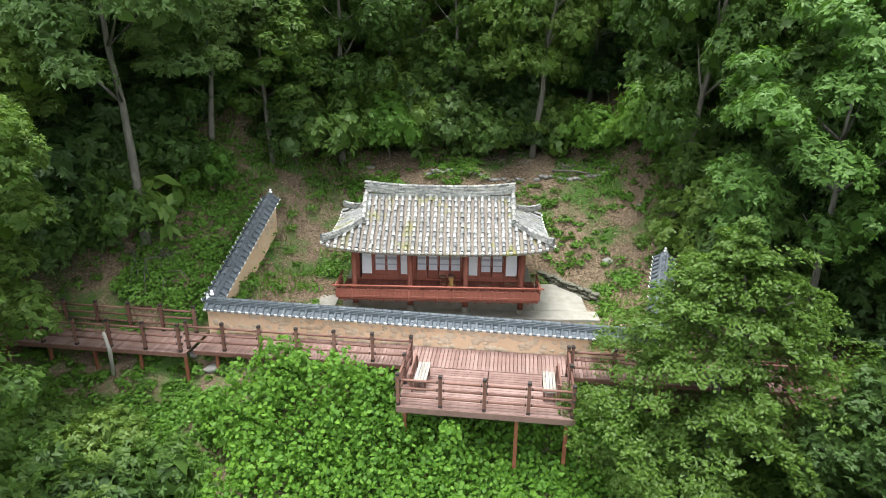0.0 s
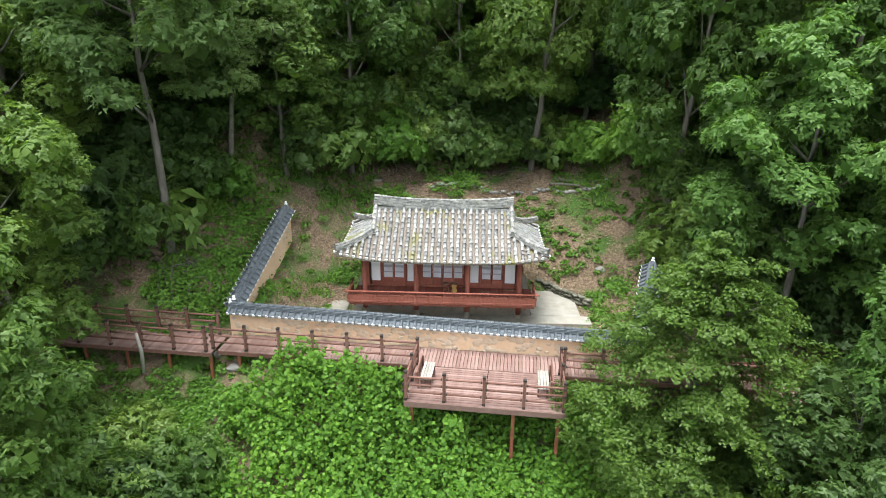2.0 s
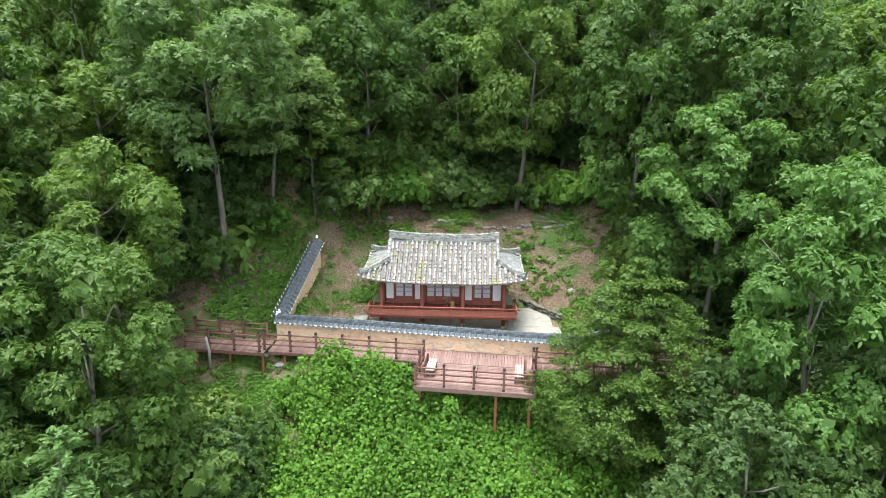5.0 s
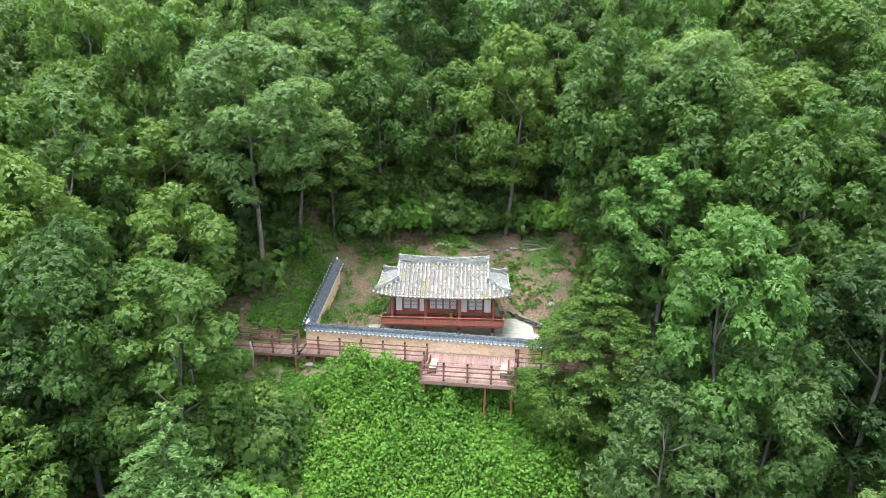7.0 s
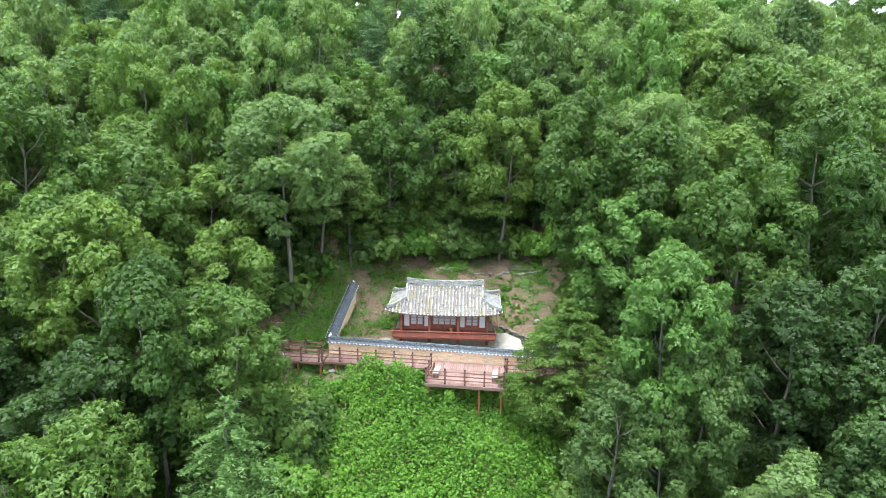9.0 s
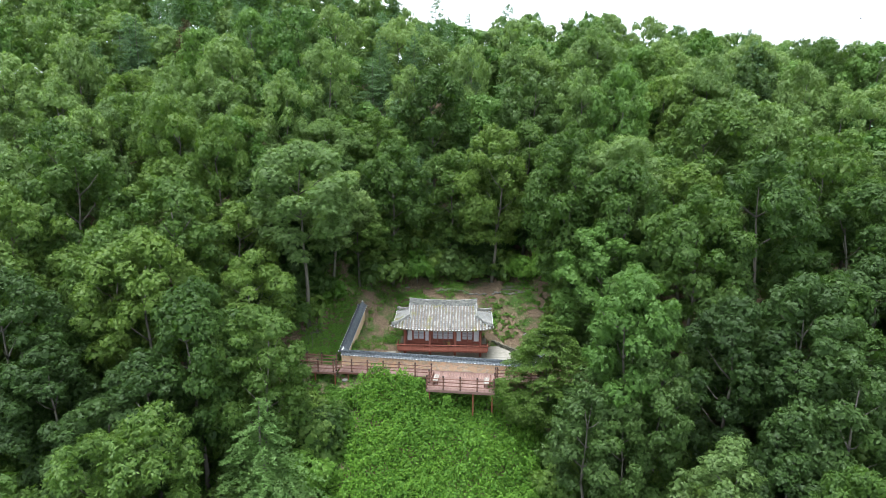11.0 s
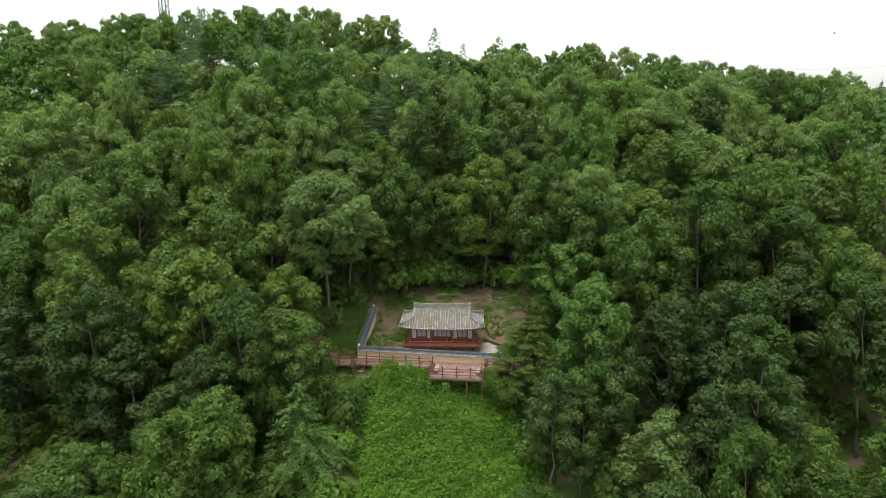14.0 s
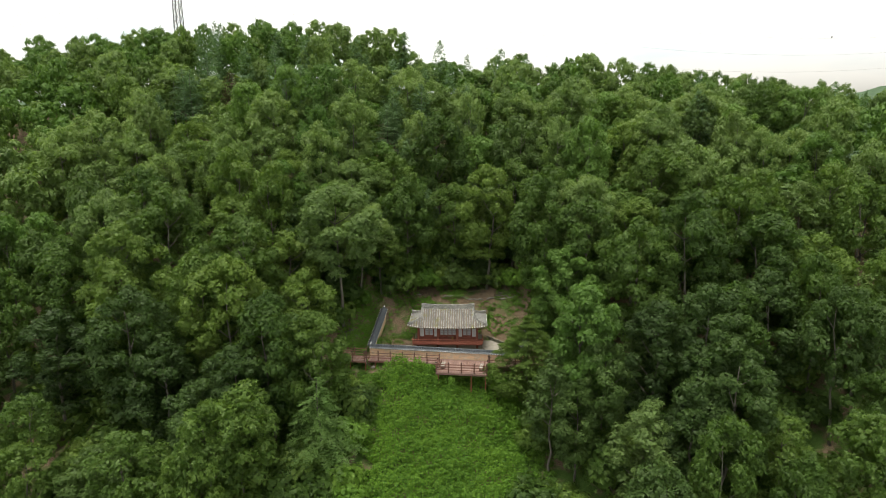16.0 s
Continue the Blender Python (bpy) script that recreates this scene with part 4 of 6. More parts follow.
main_ridge = part("main_ridge", box_bm((-3.1, RIDGE_Y - 0.1, RIDGE_Z - 0.12), (3.1, RIDGE_Y + 0.1, RIDGE_Z + 0.02), 0.01), M_RIDGE, house, "stacked pale grey ridge of flat tiles")
ridge_band(main_ridge, [Vector((x, RIDGE_Y, RIDGE_Z - 0.02 + 0.17 * (abs(x) / 3.25) ** 2.6)) for x in np.linspace(-3.27, 3.27, 15)], 6, 0.27, 0.058, 0.3, 0.085)
for sx in (-1, 1):
    for back in (False, True):
        gr = part("gable_ridge", box_bm((sx * GABLE_X - 0.07, RIDGE_Y - 0.05, RIDGE_Z - 0.2), (sx * GABLE_X + 0.07, RIDGE_Y + 0.05, RIDGE_Z), 0.01), M_RIDGE, house)
        ridge_band(gr, [slope_point(sx * (GABLE_X + 0.03), u, back) + Vector((0, 0, 0.02)) for u in np.linspace(0.04, HIP_U + 0.06, 7)], 4, 0.24, 0.055, 0.28, 0.085)
        hr = part("hip_ridge", box_bm((sx * GABLE_X - 0.05, -0.05 + slope_point(GABLE_X, HIP_U, back).y, FOOT_Z - 0.1), (sx * GABLE_X + 0.05, 0.05 + slope_point(GABLE_X, HIP_U, back).y, FOOT_Z), 0.01), M_RIDGE, house)
        pts = []
        for t in np.linspace(0, 1, 7):
            x = GABLE_X + (EAVE_X - GABLE_X - 0.02) * t
            p = slope_point(sx * x, HIP_U + (1 - HIP_U) * t, back)
            pts.append(p + Vector((0, 0, 0.03 + 0.1 * t ** 3)))
        ridge_band(hr, pts, 3, 0.22, 0.055, 0.26, 0.08)
    gb = bmesh.new()
    tri = [slope_point(sx * (GABLE_X - 0.12), u, b) - Vector((0, 0, 0.12)) for u, b in ((HIP_U, False), (0.2, False), (0, False), (0.2, True), (HIP_U, True))]
    fv = [gb.verts.new(p) for p in tri] + [gb.verts.new(p - Vector((sx * 0.06, 0, 0))) for p in tri]
    gb.faces.new(fv[:5]), gb.faces.new(fv[9:4:-1])
    for i in range(5):
        gb.faces.new((fv[i], fv[(i + 1) % 5], fv[5 + (i + 1) % 5], fv[5 + i]))
    part("gable_board", gb, M_BROWNWOOD, house, "brown timber gable board")
    sk = bmesh.new()
    ring = []
    for y in np.linspace(EAVE_F, EAVE_B, 9):
        d = abs(y - RIDGE_Y) / (RIDGE_Y - EAVE_F)
        w0 = max(0.0, (d - HIP_U) / (1 - HIP_U)) * 0.98
        ring.append([sk.verts.new(side_point(sx, y, w0 + (1 - w0) * t) - Vector((0, 0, 0.05 + dz))) for dz in (0, 0.09) for t in (0, 0.5, 1)])
    for a, b in zip(ring, ring[1:]):
        for i, j in ((0, 1), (1, 2), (2, 5), (5, 4), (4, 3), (3, 0)):
            sk.faces.new((a[i], b[i], b[j], a[j]))
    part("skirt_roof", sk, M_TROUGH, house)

for x in np.arange(-3.24, 3.3, 0.36):
    for y0, y1 in ((EAVE_F + 0.12, 0.5), (EAVE_B - 0.12, 2.5)):
        z0 = 3.02 + eave_lift(x) * 0.9
        v, f = tube([(x, y0, z0), (x * 0.97, y1, z0 + 0.42)], [0.05, 0.055], 7)
        part("rafter", mesh_of("rafter", v, f, M_RED, True), None, house)

# body: stone base, posts, beams, walls, doors
part("foundation", box_bm((-4.22, 0.2, -0.25), (4.2, 3.3, 1.0), 0.02), M_CONCRETE, house, "low grey concrete foundation under the floor")
post_v, post_f = tube([(0, 0, 0.0), (0, 0, 0.8), (0, 0, 2.75)], [0.125, 0.122, 0.115], 12)
post_me = mesh_of("post", post_v, post_f, M_RED, True)
for x, zb in ((-3.6, 0.45), (-1.2, 0.4), (1.2, 0.36), (3.6, 0.28)):
    p = part("post", post_me, None, house)
    p.matrix_basis = pose(x, 0, zb) @ Matrix.Scale((2.95 - zb) / 2.75, 4, (0, 0, 1))
    zg = ground_at(x, 0) - 0.05
    v, f = tube([(x, 0, zg), (x, 0, zb - 0.03), (x, 0, zb)], [0.19, 0.165, 0.14], 10)
    part("post_stone", mesh_of("post_stone", v, f, M_CONCRETE, True), None, house, "pale cut stone under the post")
for x in (-3.6, -1.2, 1.2, 3.6):
    part("rear_post", box_bm((x - 0.09, 2.92, 1.0), (x + 0.09, 3.1, 3.3), 0.01), M_RED, house)
part("eave_beam", box_bm((-4.0, -0.09, 2.83), (4.0, 0.09, 3.1), 0.015), M_RED, house)
part("eave_beam", box_bm((-3.75, WALL_Y - 0.08, 2.85), (3.75, WALL_Y + 0.08, 3.3), 0.015), M_RED, house)
part("rear_wall", box_bm((-3.7, 2.98, 1.04), (3.7, 3.08, 3.5)), M_PANEL, house)
for x in (-3.7, 3.6):
    part("side_wall", box_bm((x, WALL_Y + 0.1, 1.04), (x + 0.1, 2.97, 3.6)), M_PANEL, house)
for x in (-3.6, -1.2, 1.2, 3.6):
    part("wall_post", box_bm((x - 0.1, WALL_Y - 0.1, FLOOR), (x + 0.1, WALL_Y + 0.1, 2.85), 0.01), M_RED, house)
part("ceiling_board", box_bm((-3.7, -0.1, 3.32), (3.7, 3.0, 3.36)), M_BROWNWOOD, house)

M_GLASS = Nodes("window_glass").done((0.34, 0.35, 0.38), 0.12, 0, 0.5)
M_BLIND = plain_material("lace_paper", (0.48, 0.49, 0.52), (0.68, 0.7, 0.73), 30, 0.9, 0.05)
M_BAND = plain_material("dim_paper", (0.3, 0.3, 0.33), (0.42, 0.43, 0.46), 40, 0.9, 0.05)


def board(x0, x1, z0, z1, y, depth, name="wall_board", mat=None, parent=None, bevel=0.006):
    return part(name, box_bm((x0, y - depth, z0), (x1, y, z1), bevel), mat or M_RED, parent or house)


def papered_panel(x0, x1):
    board(x0, x1, 1.45, 2.85, WALL_Y + 0.02, 0.05, "plaster_panel", M_PANEL)
    board(x0, x1, FLOOR, 1.45, WALL_Y + 0.03, 0.08, "dado_board")


def leaf_door(x0, x1, sill):
    """One glazed leaf: frame, papered pane with a darker band, and a lower board."""
    d = part("door", box_bm((x0 + 0.01, WALL_Y - 0.045, FLOOR + 0.1), (x1 - 0.01, WALL_Y, sill), 0.006), M_RED, house, "red timber door leaf with papered glass")
    w = 0.055
    for a, b, c, e in ((x0 + 0.01, x0 + w, sill, 2.8), (x1 - w, x1 - 0.01, sill, 2.8), (x0 + w, x1 - w, 2.72, 2.8), (x0 + w, x1 - w, sill, sill + 0.05)):
        part("frame", box_bm((a, WALL_Y - 0.05, c), (b, WALL_Y + 0.005, e), 0.004), M_RED, d)
    part("pane", box_bm((x0 + w, WALL_Y - 0.02, sill + 0.05), (x1 - w, WALL_Y - 0.008, 2.72)), M_BLIND, d, "pale papered pane with a lace pattern")
    for z0, z1 in ((sill + 0.3, sill + 0.36), (sill + 0.56, sill + 0.68)):
        part("paper_band", box_bm((x0 + w + 0.01, WALL_Y - 0.024, z0), (x1 - w - 0.01, WALL_Y - 0.02, z1)), M_BAND, d)
    return d


papered_panel(-3.42, -2.98), papered_panel(-1.7, -1.36), papered_panel(1.32, 1.72), papered_panel(2.97, 3.46)
for x0, x1 in ((-2.94, -1.74), (1.76, 2.93)):
    board(x0 - 0.04, x0 + 0.07, FLOOR, 2.85, WALL_Y + 0.02, 0.11, "door_post"), board(x1 - 0.07, x1 + 0.04, FLOOR, 2.85, WALL_Y + 0.02, 0.11, "door_post")
    board(x0, x1, FLOOR, FLOOR + 0.22, WALL_Y + 0.02, 0.09, "door_sill")
    mid = (x0 + x1) / 2
    leaf_door(x0 + 0.07, mid, 1.58), leaf_door(mid, x1 - 0.07, 1.58)
board(-1.1, -1.0, FLOOR, 2.85, WALL_Y + 0.02, 0.11, "door_post"), board(1.0, 1.1, FLOOR, 2.85, WALL_Y + 0.02, 0.11, "door_post")
for i in range(4):
    leaf_door(-1.0 + 0.5 * i, -0.5 + 0.5 * i, 1.62)
board(-3.5, 3.5, FLOOR, FLOOR + 0.09, WALL_Y + 0.035, 0.125, "floor_beam")

# veranda
veranda = part("veranda", box_bm((-4.15, -1.09, FLOOR - 0.14), (4.22, 0.95, FLOOR - 0.05), 0.01), M_RED, house, "raised red timber veranda with a low balustrade")
floor_me = mesh_of("floor_board", *flat_tile(0.142, 1.98, 0.045), M_REDFLOOR)
pieces("floor_board", floor_me, [pose(-4.13 + 0.144 * i, -0.1, FLOOR - 0.047) for i in range(58)], veranda)
for x in np.arange(-3.9, 4.1, 0.55):
    part("joist", box_bm((x - 0.04, -1.08, FLOOR - 0.2), (x + 0.04, 0.3, FLOOR - 0.14)), M_RED, veranda)
part("edge_beam", box_bm((-4.22, -1.2, FLOOR + 0.02), (4.28, -1.1, FLOOR + 0.12), 0.01), M_RED, veranda)
part("apron", box_bm((-4.22, -1.185, FLOOR + 0.123), (4.28, -1.135, FLOOR + 0.33), 0.006), M_RED, veranda)
part("apron_rail", box_bm((-4.24, -1.2, FLOOR + 0.333), (4.3, -1.11, FLOOR + 0.385), 0.008), M_RED, veranda)
v, f = tube([(-4.36, -1.2, 1.76), (4.42, -1.2, 1.76)], [0.042, 0.042], 8)
part("handrail", mesh_of("handrail", v, f, M_RED, True), None, veranda)
for x in np.linspace(-4.12, 4.18, 15):
    part("baluster", box_bm((x - 0.03, -1.215, FLOOR + 0.0), (x + 0.03, -1.187, FLOOR + 0.34), 0.006), M_RED, veranda)
    v, f = tube([(x, -1.16, FLOOR + 0.385), (x, -1.16, FLOOR + 0.47), (x, -1.19, 1.73)], [0.025, 0.034, 0.04], 7)
    part("lotus_peg", mesh_of("lotus_peg", v, f, M_RED, True), None, veranda)
for x, sx in ((-4.2, -1), (4.26, 1)):
    part("side_apron", box_bm((x - 0.03, -1.08, FLOOR + 0.0), (x + 0.03, 0.32, FLOOR + 0.36), 0.006), M_RED, veranda)
    v, f = tube([(x, -1.3, 1.76), (x, 0.36, 1.76)], [0.04, 0.04], 8)
    part("handrail", mesh_of("handrail", v, f, M_RED, True), None, veranda)
    for y in (-0.75, -0.35, 0.05):
        v, f = tube([(x, y, FLOOR + 0.36), (x, y, FLOOR + 0.47), (x, y, 1.73)], [0.025, 0.034, 0.04], 7)
        part("lotus_peg", mesh_of("lotus_peg", v, f, M_RED, True), None, veranda)


# stools and boards on the veranda
def round_stool(x, y):
    s = thing("stool", "brown four-legged wooden stool on the veranda floor", "stool", m=pose(x, y, FLOOR))
    v, f = tube([(0, 0, 0.4), (0, 0, 0.415), (0, 0, 0.445), (0, 0, 0.455)], [0.16, 0.175, 0.175, 0.16], 14)
    part("seat", mesh_of("seat", v, f, M_BROWNWOOD, True), None, s)
    for a in (45, 135, 225, 315):
        c, sn = math.cos(radians(a)), math.sin(radians(a))
        v, f = tube([(0.17 * c, 0.17 * sn, 0), (0.15 * c, 0.15 * sn, 0.2), (0.11 * c, 0.11 * sn, 0.4)], [0.02, 0.024, 0.022], 6)
        part("leg", mesh_of("leg", v, f, M_BROWNWOOD, True), None, s)
    for a in (0, 90):
        c, sn = math.cos(radians(a + 45)), math.sin(radians(a + 45))
        v, f = tube([(-0.16 * c, -0.16 * sn, 0.12), (0.16 * c, 0.16 * sn, 0.12)], [0.012, 0.012], 6)
        part("stretcher", mesh_of("stretcher", v, f, M_BROWNWOOD, True), None, s)


def drum_stool(x, y):
    s = thing("stool", "yellow varnished waisted wooden stool on the veranda floor", "stool", m=pose(x, y, FLOOR))
    v, f = tube([(0, 0, 0), (0, 0, 0.04), (0, 0, 0.2), (0, 0, 0.34), (0, 0, 0.4)], [0.15, 0.15, 0.09, 0.14, 0.15], 14)
    part("body", mesh_of("body", v, f, M_YELLOWWOOD, True), None, s)
    v, f = tube([(0, 0, 0.4), (0, 0, 0.44)], [0.165, 0.16], 14)
    part("seat", mesh_of("seat", v, f, M_BROWNWOOD, True), None, s)


round_stool(0.2, 0.3), drum_stool(0.58, 0.32)
tagged(part("plank", box_bm((1.78, 0.25, FLOOR), (2.28, 0.4, FLOOR + 0.05), 0.006), M_BROWNWOOD, None), "short dark wooden plank lying on the veranda", "plank")
tagged(part("plank", box_bm((2.95, 0.55, FLOOR), (3.4, 0.68, FLOOR + 0.05), 0.006), M_BROWNWOOD, None), "short dark wooden plank beside the end post", "plank")

# yard paving
yard = bmesh.new()
for lo, hi in (((-4.6, -0.55, -0.1), (7.0, 0.3, 0.1)), ((4.25, 0.31, -0.1), (6.6, 3.3, 0.11)), ((-5.9, -0.5, -0.1), (-4.61, 1.5, 0.08))):
    box(yard, lo, hi, 0.02)
tagged(part("yard_paving", yard, M_CONCRETE, None), "cracked pale concrete paving round the house", "paving", kind="structure")

# ---- garden walls ----
cop_cover = mesh_of("coping_tile", *half_tube(0.38, 0.06, 0.072), M_COPING, True)
cop_plug = mesh_of("tile_end", *disc(0.068, 0.03), M_LIME)


def garden_wall(label, start, end, base0, base1, stones):
    """A plastered wall with set stones and a tiled coping that follows the slope; start and end are points of the ridge."""
    a, b = Vector(start), Vector(end)
    flat = Vector((b.x - a.x, b.y - a.y, 0))
    run = flat.length
    ang = math.degrees(math.atan2(flat.y, flat.x))
    rise = (b.z - a.z) / run
    w = thing("garden_wall", label, "wall", "tiled garden walls", m=pose(a.x, a.y, a.z, 0, 0, ang))

    def strip(y0, y1, z0, z1, z0b=None, x0=0.0, x1=None):
        x1 = run if x1 is None else x1
        v = []
        n = max(2, int(run / 0.8))
        for i in range(n + 1):
            x = x0 + (x1 - x0) * i / n
            dz = rise * x
            zb = z0 + dz if z0b is None else z0b(x)
            v += [(x, y0, zb), (x, y1, zb), (x, y1, z1 + dz), (x, y0, z1 + dz)]
        f = [(0, 1, 2, 3), tuple(4 * n + k for k in (3, 2, 1, 0))]
        for i in range(n):
            o = 4 * i
            for p, q in ((0, 1), (1, 2), (2, 3), (3, 0)):
                f.append((o + p, o + 4 + p, o + 4 + q, o + q))
        return v, f

    def foot(x):
        return base0 - a.z + (base1 - base0) * x / run
    body = part("wall_body", mesh_of("wall_body", *strip(-0.2, 0.2, 0, -0.3, foot), M_EARTH), None, w, "ochre plaster wall face with set stones")
    cop = part("coping", mesh_of("coping", *strip(-0.3, 0.3, -0.34, -0.24), M_COPING), None, w, "dark grey tiled coping with white plaster ends")
    for sy in (-1, 1):
        v = []
        for x in (-0.06, run + 0.06):
            for y, z in ((0.06, -0.12), (0.43, -0.33), (0.43, -0.37), (0.06, -0.17)):
                v.append((x, sy * y, z + rise * x))
        part("coping_slope", mesh_of("coping_slope", v, [(0, 1, 5, 4), (1, 2, 6, 5), (2, 3, 7, 6), (3, 0, 4, 7), (0, 3, 2, 1), (4, 5, 6, 7)], M_COPING), None, w)
    for hw, z0, z1 in ((0.2, -0.17, -0.115), (0.17, -0.112, -0.065), (0.14, -0.062, -0.02)):
        part("ridge_course", mesh_of("ridge_course", *strip(-hw, hw, z0, z1), M_COPING), None, w)
    n = int(run / 0.292)
    covers, ends, caps = [], [], []
    for i in range(n + 1):
        x = 0.05 + i * (run - 0.1) / n
        for sy in (-1, 1):
            o = Vector((x, sy * 0.14, -0.14 + rise * x))
            e = Vector((x, sy * 0.45, -0.31 + rise * x))
            covers.append(basis(o, e - o, (0, 0, 1)) @ Matrix.Scale((e - o).length / 0.38, 4, (1, 0, 0)))
            ends.append(basis(e + (e - o).normalized() * 0.008 + Vector((0, 0, 0.01)), e - o, (0, 0, 1)))
    pieces("coping_tile", cop_cover, covers, cop)
    pieces("tile_end", cop_plug, ends, cop)
    cap_me = mesh_of("ridge_cap", *half_tube(0.36, 0.085, 0.09), M_COPING, True)
    m = max(1, round(run / 0.36))
    pieces("ridge_cap", cap_me, [basis((i * run / m, 0, -0.03 + rise * i * run / m), (1, 0, rise), (0, 0, 1)) @ Matrix.Scale(run / m / 0.36, 4, (1, 0, 0)) for i in range(m)], cop)
    for x in (0.0, run):
        for dz, r in ((0.02, 0.1), (0.14, 0.07)):
            bm = lump(3, 0.8)
            bmesh.ops.scale(bm, vec=(2 * r, 2 * r, 2.2 * r), verts=bm.verts)
            bmesh.ops.translate(bm, vec=(x, 0, dz + rise * x), verts=bm.verts)
            part("end_plaster", bm, M_LIME, w, "white lime plaster lump on the ridge end")
    rng = np.random.default_rng(int(run * 10))
    shapes = [lump_mesh("stone", 40 + k, M_STONE, 0.55) for k in range(4)]
    for k in range(int(run * stones)):
        x = 0.15 + (run - 0.3) * rng.random()
        side = -1 if k % 7 else 1
        top, low = -0.42 + rise * x, max(foot(x) + 0.08, -1.35 + rise * x)
        z = low + (top - low) * rng.random()
        s = 0.2 + 0.2 * rng.random()
        ob = new("stone", shapes[k % 4])
        ob.parent = body
        ob.matrix_basis = pose(x, side * 0.185, z, 90, 0, 0) @ pose(0, 0, 0, 0, 0, rng.random() * 40 - 20) @ Matrix.Diagonal((s * 1.25, s * 0.85, 0.14, 1))
    return w


garden_wall("low ochre garden wall with set stones and dark tiled coping", (-9.15, -2.27, 1.54), (8.38, -3.80, 1.3), -0.35, -0.75, 15)
garden_wall("sloping ochre garden wall with dark tiled coping climbing the hillside", (-9.12, -1.95, 1.56), (-8.36, 4.29, 4.2), -0.3, 2.2, 3)
garden_wall("short ochre garden wall with dark tiled coping half hidden by a tree", (8.42, -3.45, 1.32), (9.95, 1.2, 2.65), -0.6, 0.6, 3)


# ---- boardwalk and deck ----
DECK = pose(-9.15, -2.27, 0, 0, 0, -5)
TOP = 0.15
walkway = thing("boardwalk", "reddish-brown timber boardwalk on steel posts along the wall", "boardwalk", m=DECK)
deck = thing("viewing_deck", "reddish timber viewing deck on tall steel legs over the slope", "deck", m=DECK)
plank_across = mesh_of("plank", *flat_tile(0.142, 1.5, 0.035), M_DECK)
plank_left = mesh_of("plank", *flat_tile(0.142, 1.72, 0.035), M_DECK)
pieces("plank", plank_across, [pose(0.1 + 0.147 * i, -1.0, TOP - 0.036) for i in range(148)], walkway)
pieces("plank", plank_left, [pose(-0.05 - 0.147 * (i + 1), -1.16, TOP - 0.036) for i in range(96)], walkway)
for x0, x1, y in ((0.1, 21.8, -1.72), (0.1, 21.8, -0.32), (-14.2, -0.05, -1.98), (-14.2, -0.05, -0.36)):
    part("edge_beam", box_bm((x0, y - 0.03, TOP - 0.2), (x1, y + 0.03, TOP - 0.04), 0.006), M_RAIL, walkway)
long_plank = mesh_of("plank", *[(lambda v, f: ([(q[1], q[0], q[2]) for q in v], [tuple(reversed(k)) for k in f]))(*flat_tile(0.142, 2.84, 0.035))][0], M_DECK)
rows = []
for i in range(17):
    for k in range(2):
        rows.append(pose(9.98 + 2.86 * k, -1.79 - 0.149 * (i + 1), TOP - 0.036))
pieces("plank", long_plank, rows, deck)
for lo, hi in (((8.5, -4.38, TOP - 0.22), (14.3, -4.33, TOP - 0.0)), ((8.5, -4.32, TOP - 0.2), (8.56, -1.76, TOP - 0.04)), ((14.24, -4.32, TOP - 0.2), (14.3, -1.76, TOP - 0.04))):
    part("edge_beam", box_bm(lo, hi, 0.006), M_DECK, deck)
for y in (-2.4, -3.3, -4.1):
    part("bearer", box_bm((8.6, y - 0.04, TOP - 0.18), (14.2, y + 0.04, TOP - 0.04)), M_STEEL, deck)


def leg(parent, x, y, size=0.07):
    wx, wy, _ = DECK @ Vector((x, y, 0))
    zb = ground_at(wx, wy) - 0.2
    part("steel_leg", box_bm((x - size, y - size, zb), (x + size, y + size, TOP - 0.2), 0.008), M_STEEL, parent, "square red-brown steel leg")


for x in (12.45, 14.05, 8.75):
    leg(deck, x, -4.15, 0.062)
for x in (12.3, 14.0, 8.75):
    leg(deck, x, -2.3, 0.062)
for x in (1.0, 3.2, 5.4, 7.4, 10.4, 15.3, 17.4, 19.5):
    leg(walkway, x, -1.66, 0.055)
for x in (-0.15, -2.0, -3.9, -5.8, -7.7, -9.6, -11.5):
    leg(walkway, x, -1.9, 0.055)
    leg(walkway, x, -0.45, 0.055)

post_box = [box_bm((-0.055, -0.055, 0), (0.055, 0.055, 1.12), 0.008)]
post_me2 = bpy.data.meshes.new("post")
post_box[0].to_mesh(post_me2)
post_box[0].free()
post_me2.materials.append(M_RAIL)
cb = box_bm((-0.068, -0.068, 1.09), (0.068, 0.068, 1.2), 0.02)
cap_me2 = bpy.data.meshes.new("cap")
cb.to_mesh(cap_me2)
cb.free()
cap_me2.materials.append(M_CAP)
fb = box_bm((-0.062, -0.062, 0.0), (0.062, 0.062, 0.1), 0.006)
foot_me = bpy.data.meshes.new("post_foot")
fb.to_mesh(foot_me)
fb.free()
foot_me.materials.append(M_CAP)
bracket_v, bracket_f = tube([(-0.12, 0, 0), (-0.09, 0, 0), (-0.075, 0, 0), (0.075, 0, 0), (0.09, 0, 0), (0.12, 0, 0)], [0.05, 0.056, 0.03, 0.03, 0.056, 0.05], 6)
bracket_me = mesh_of("bracket", bracket_v, bracket_f, M_CAP)


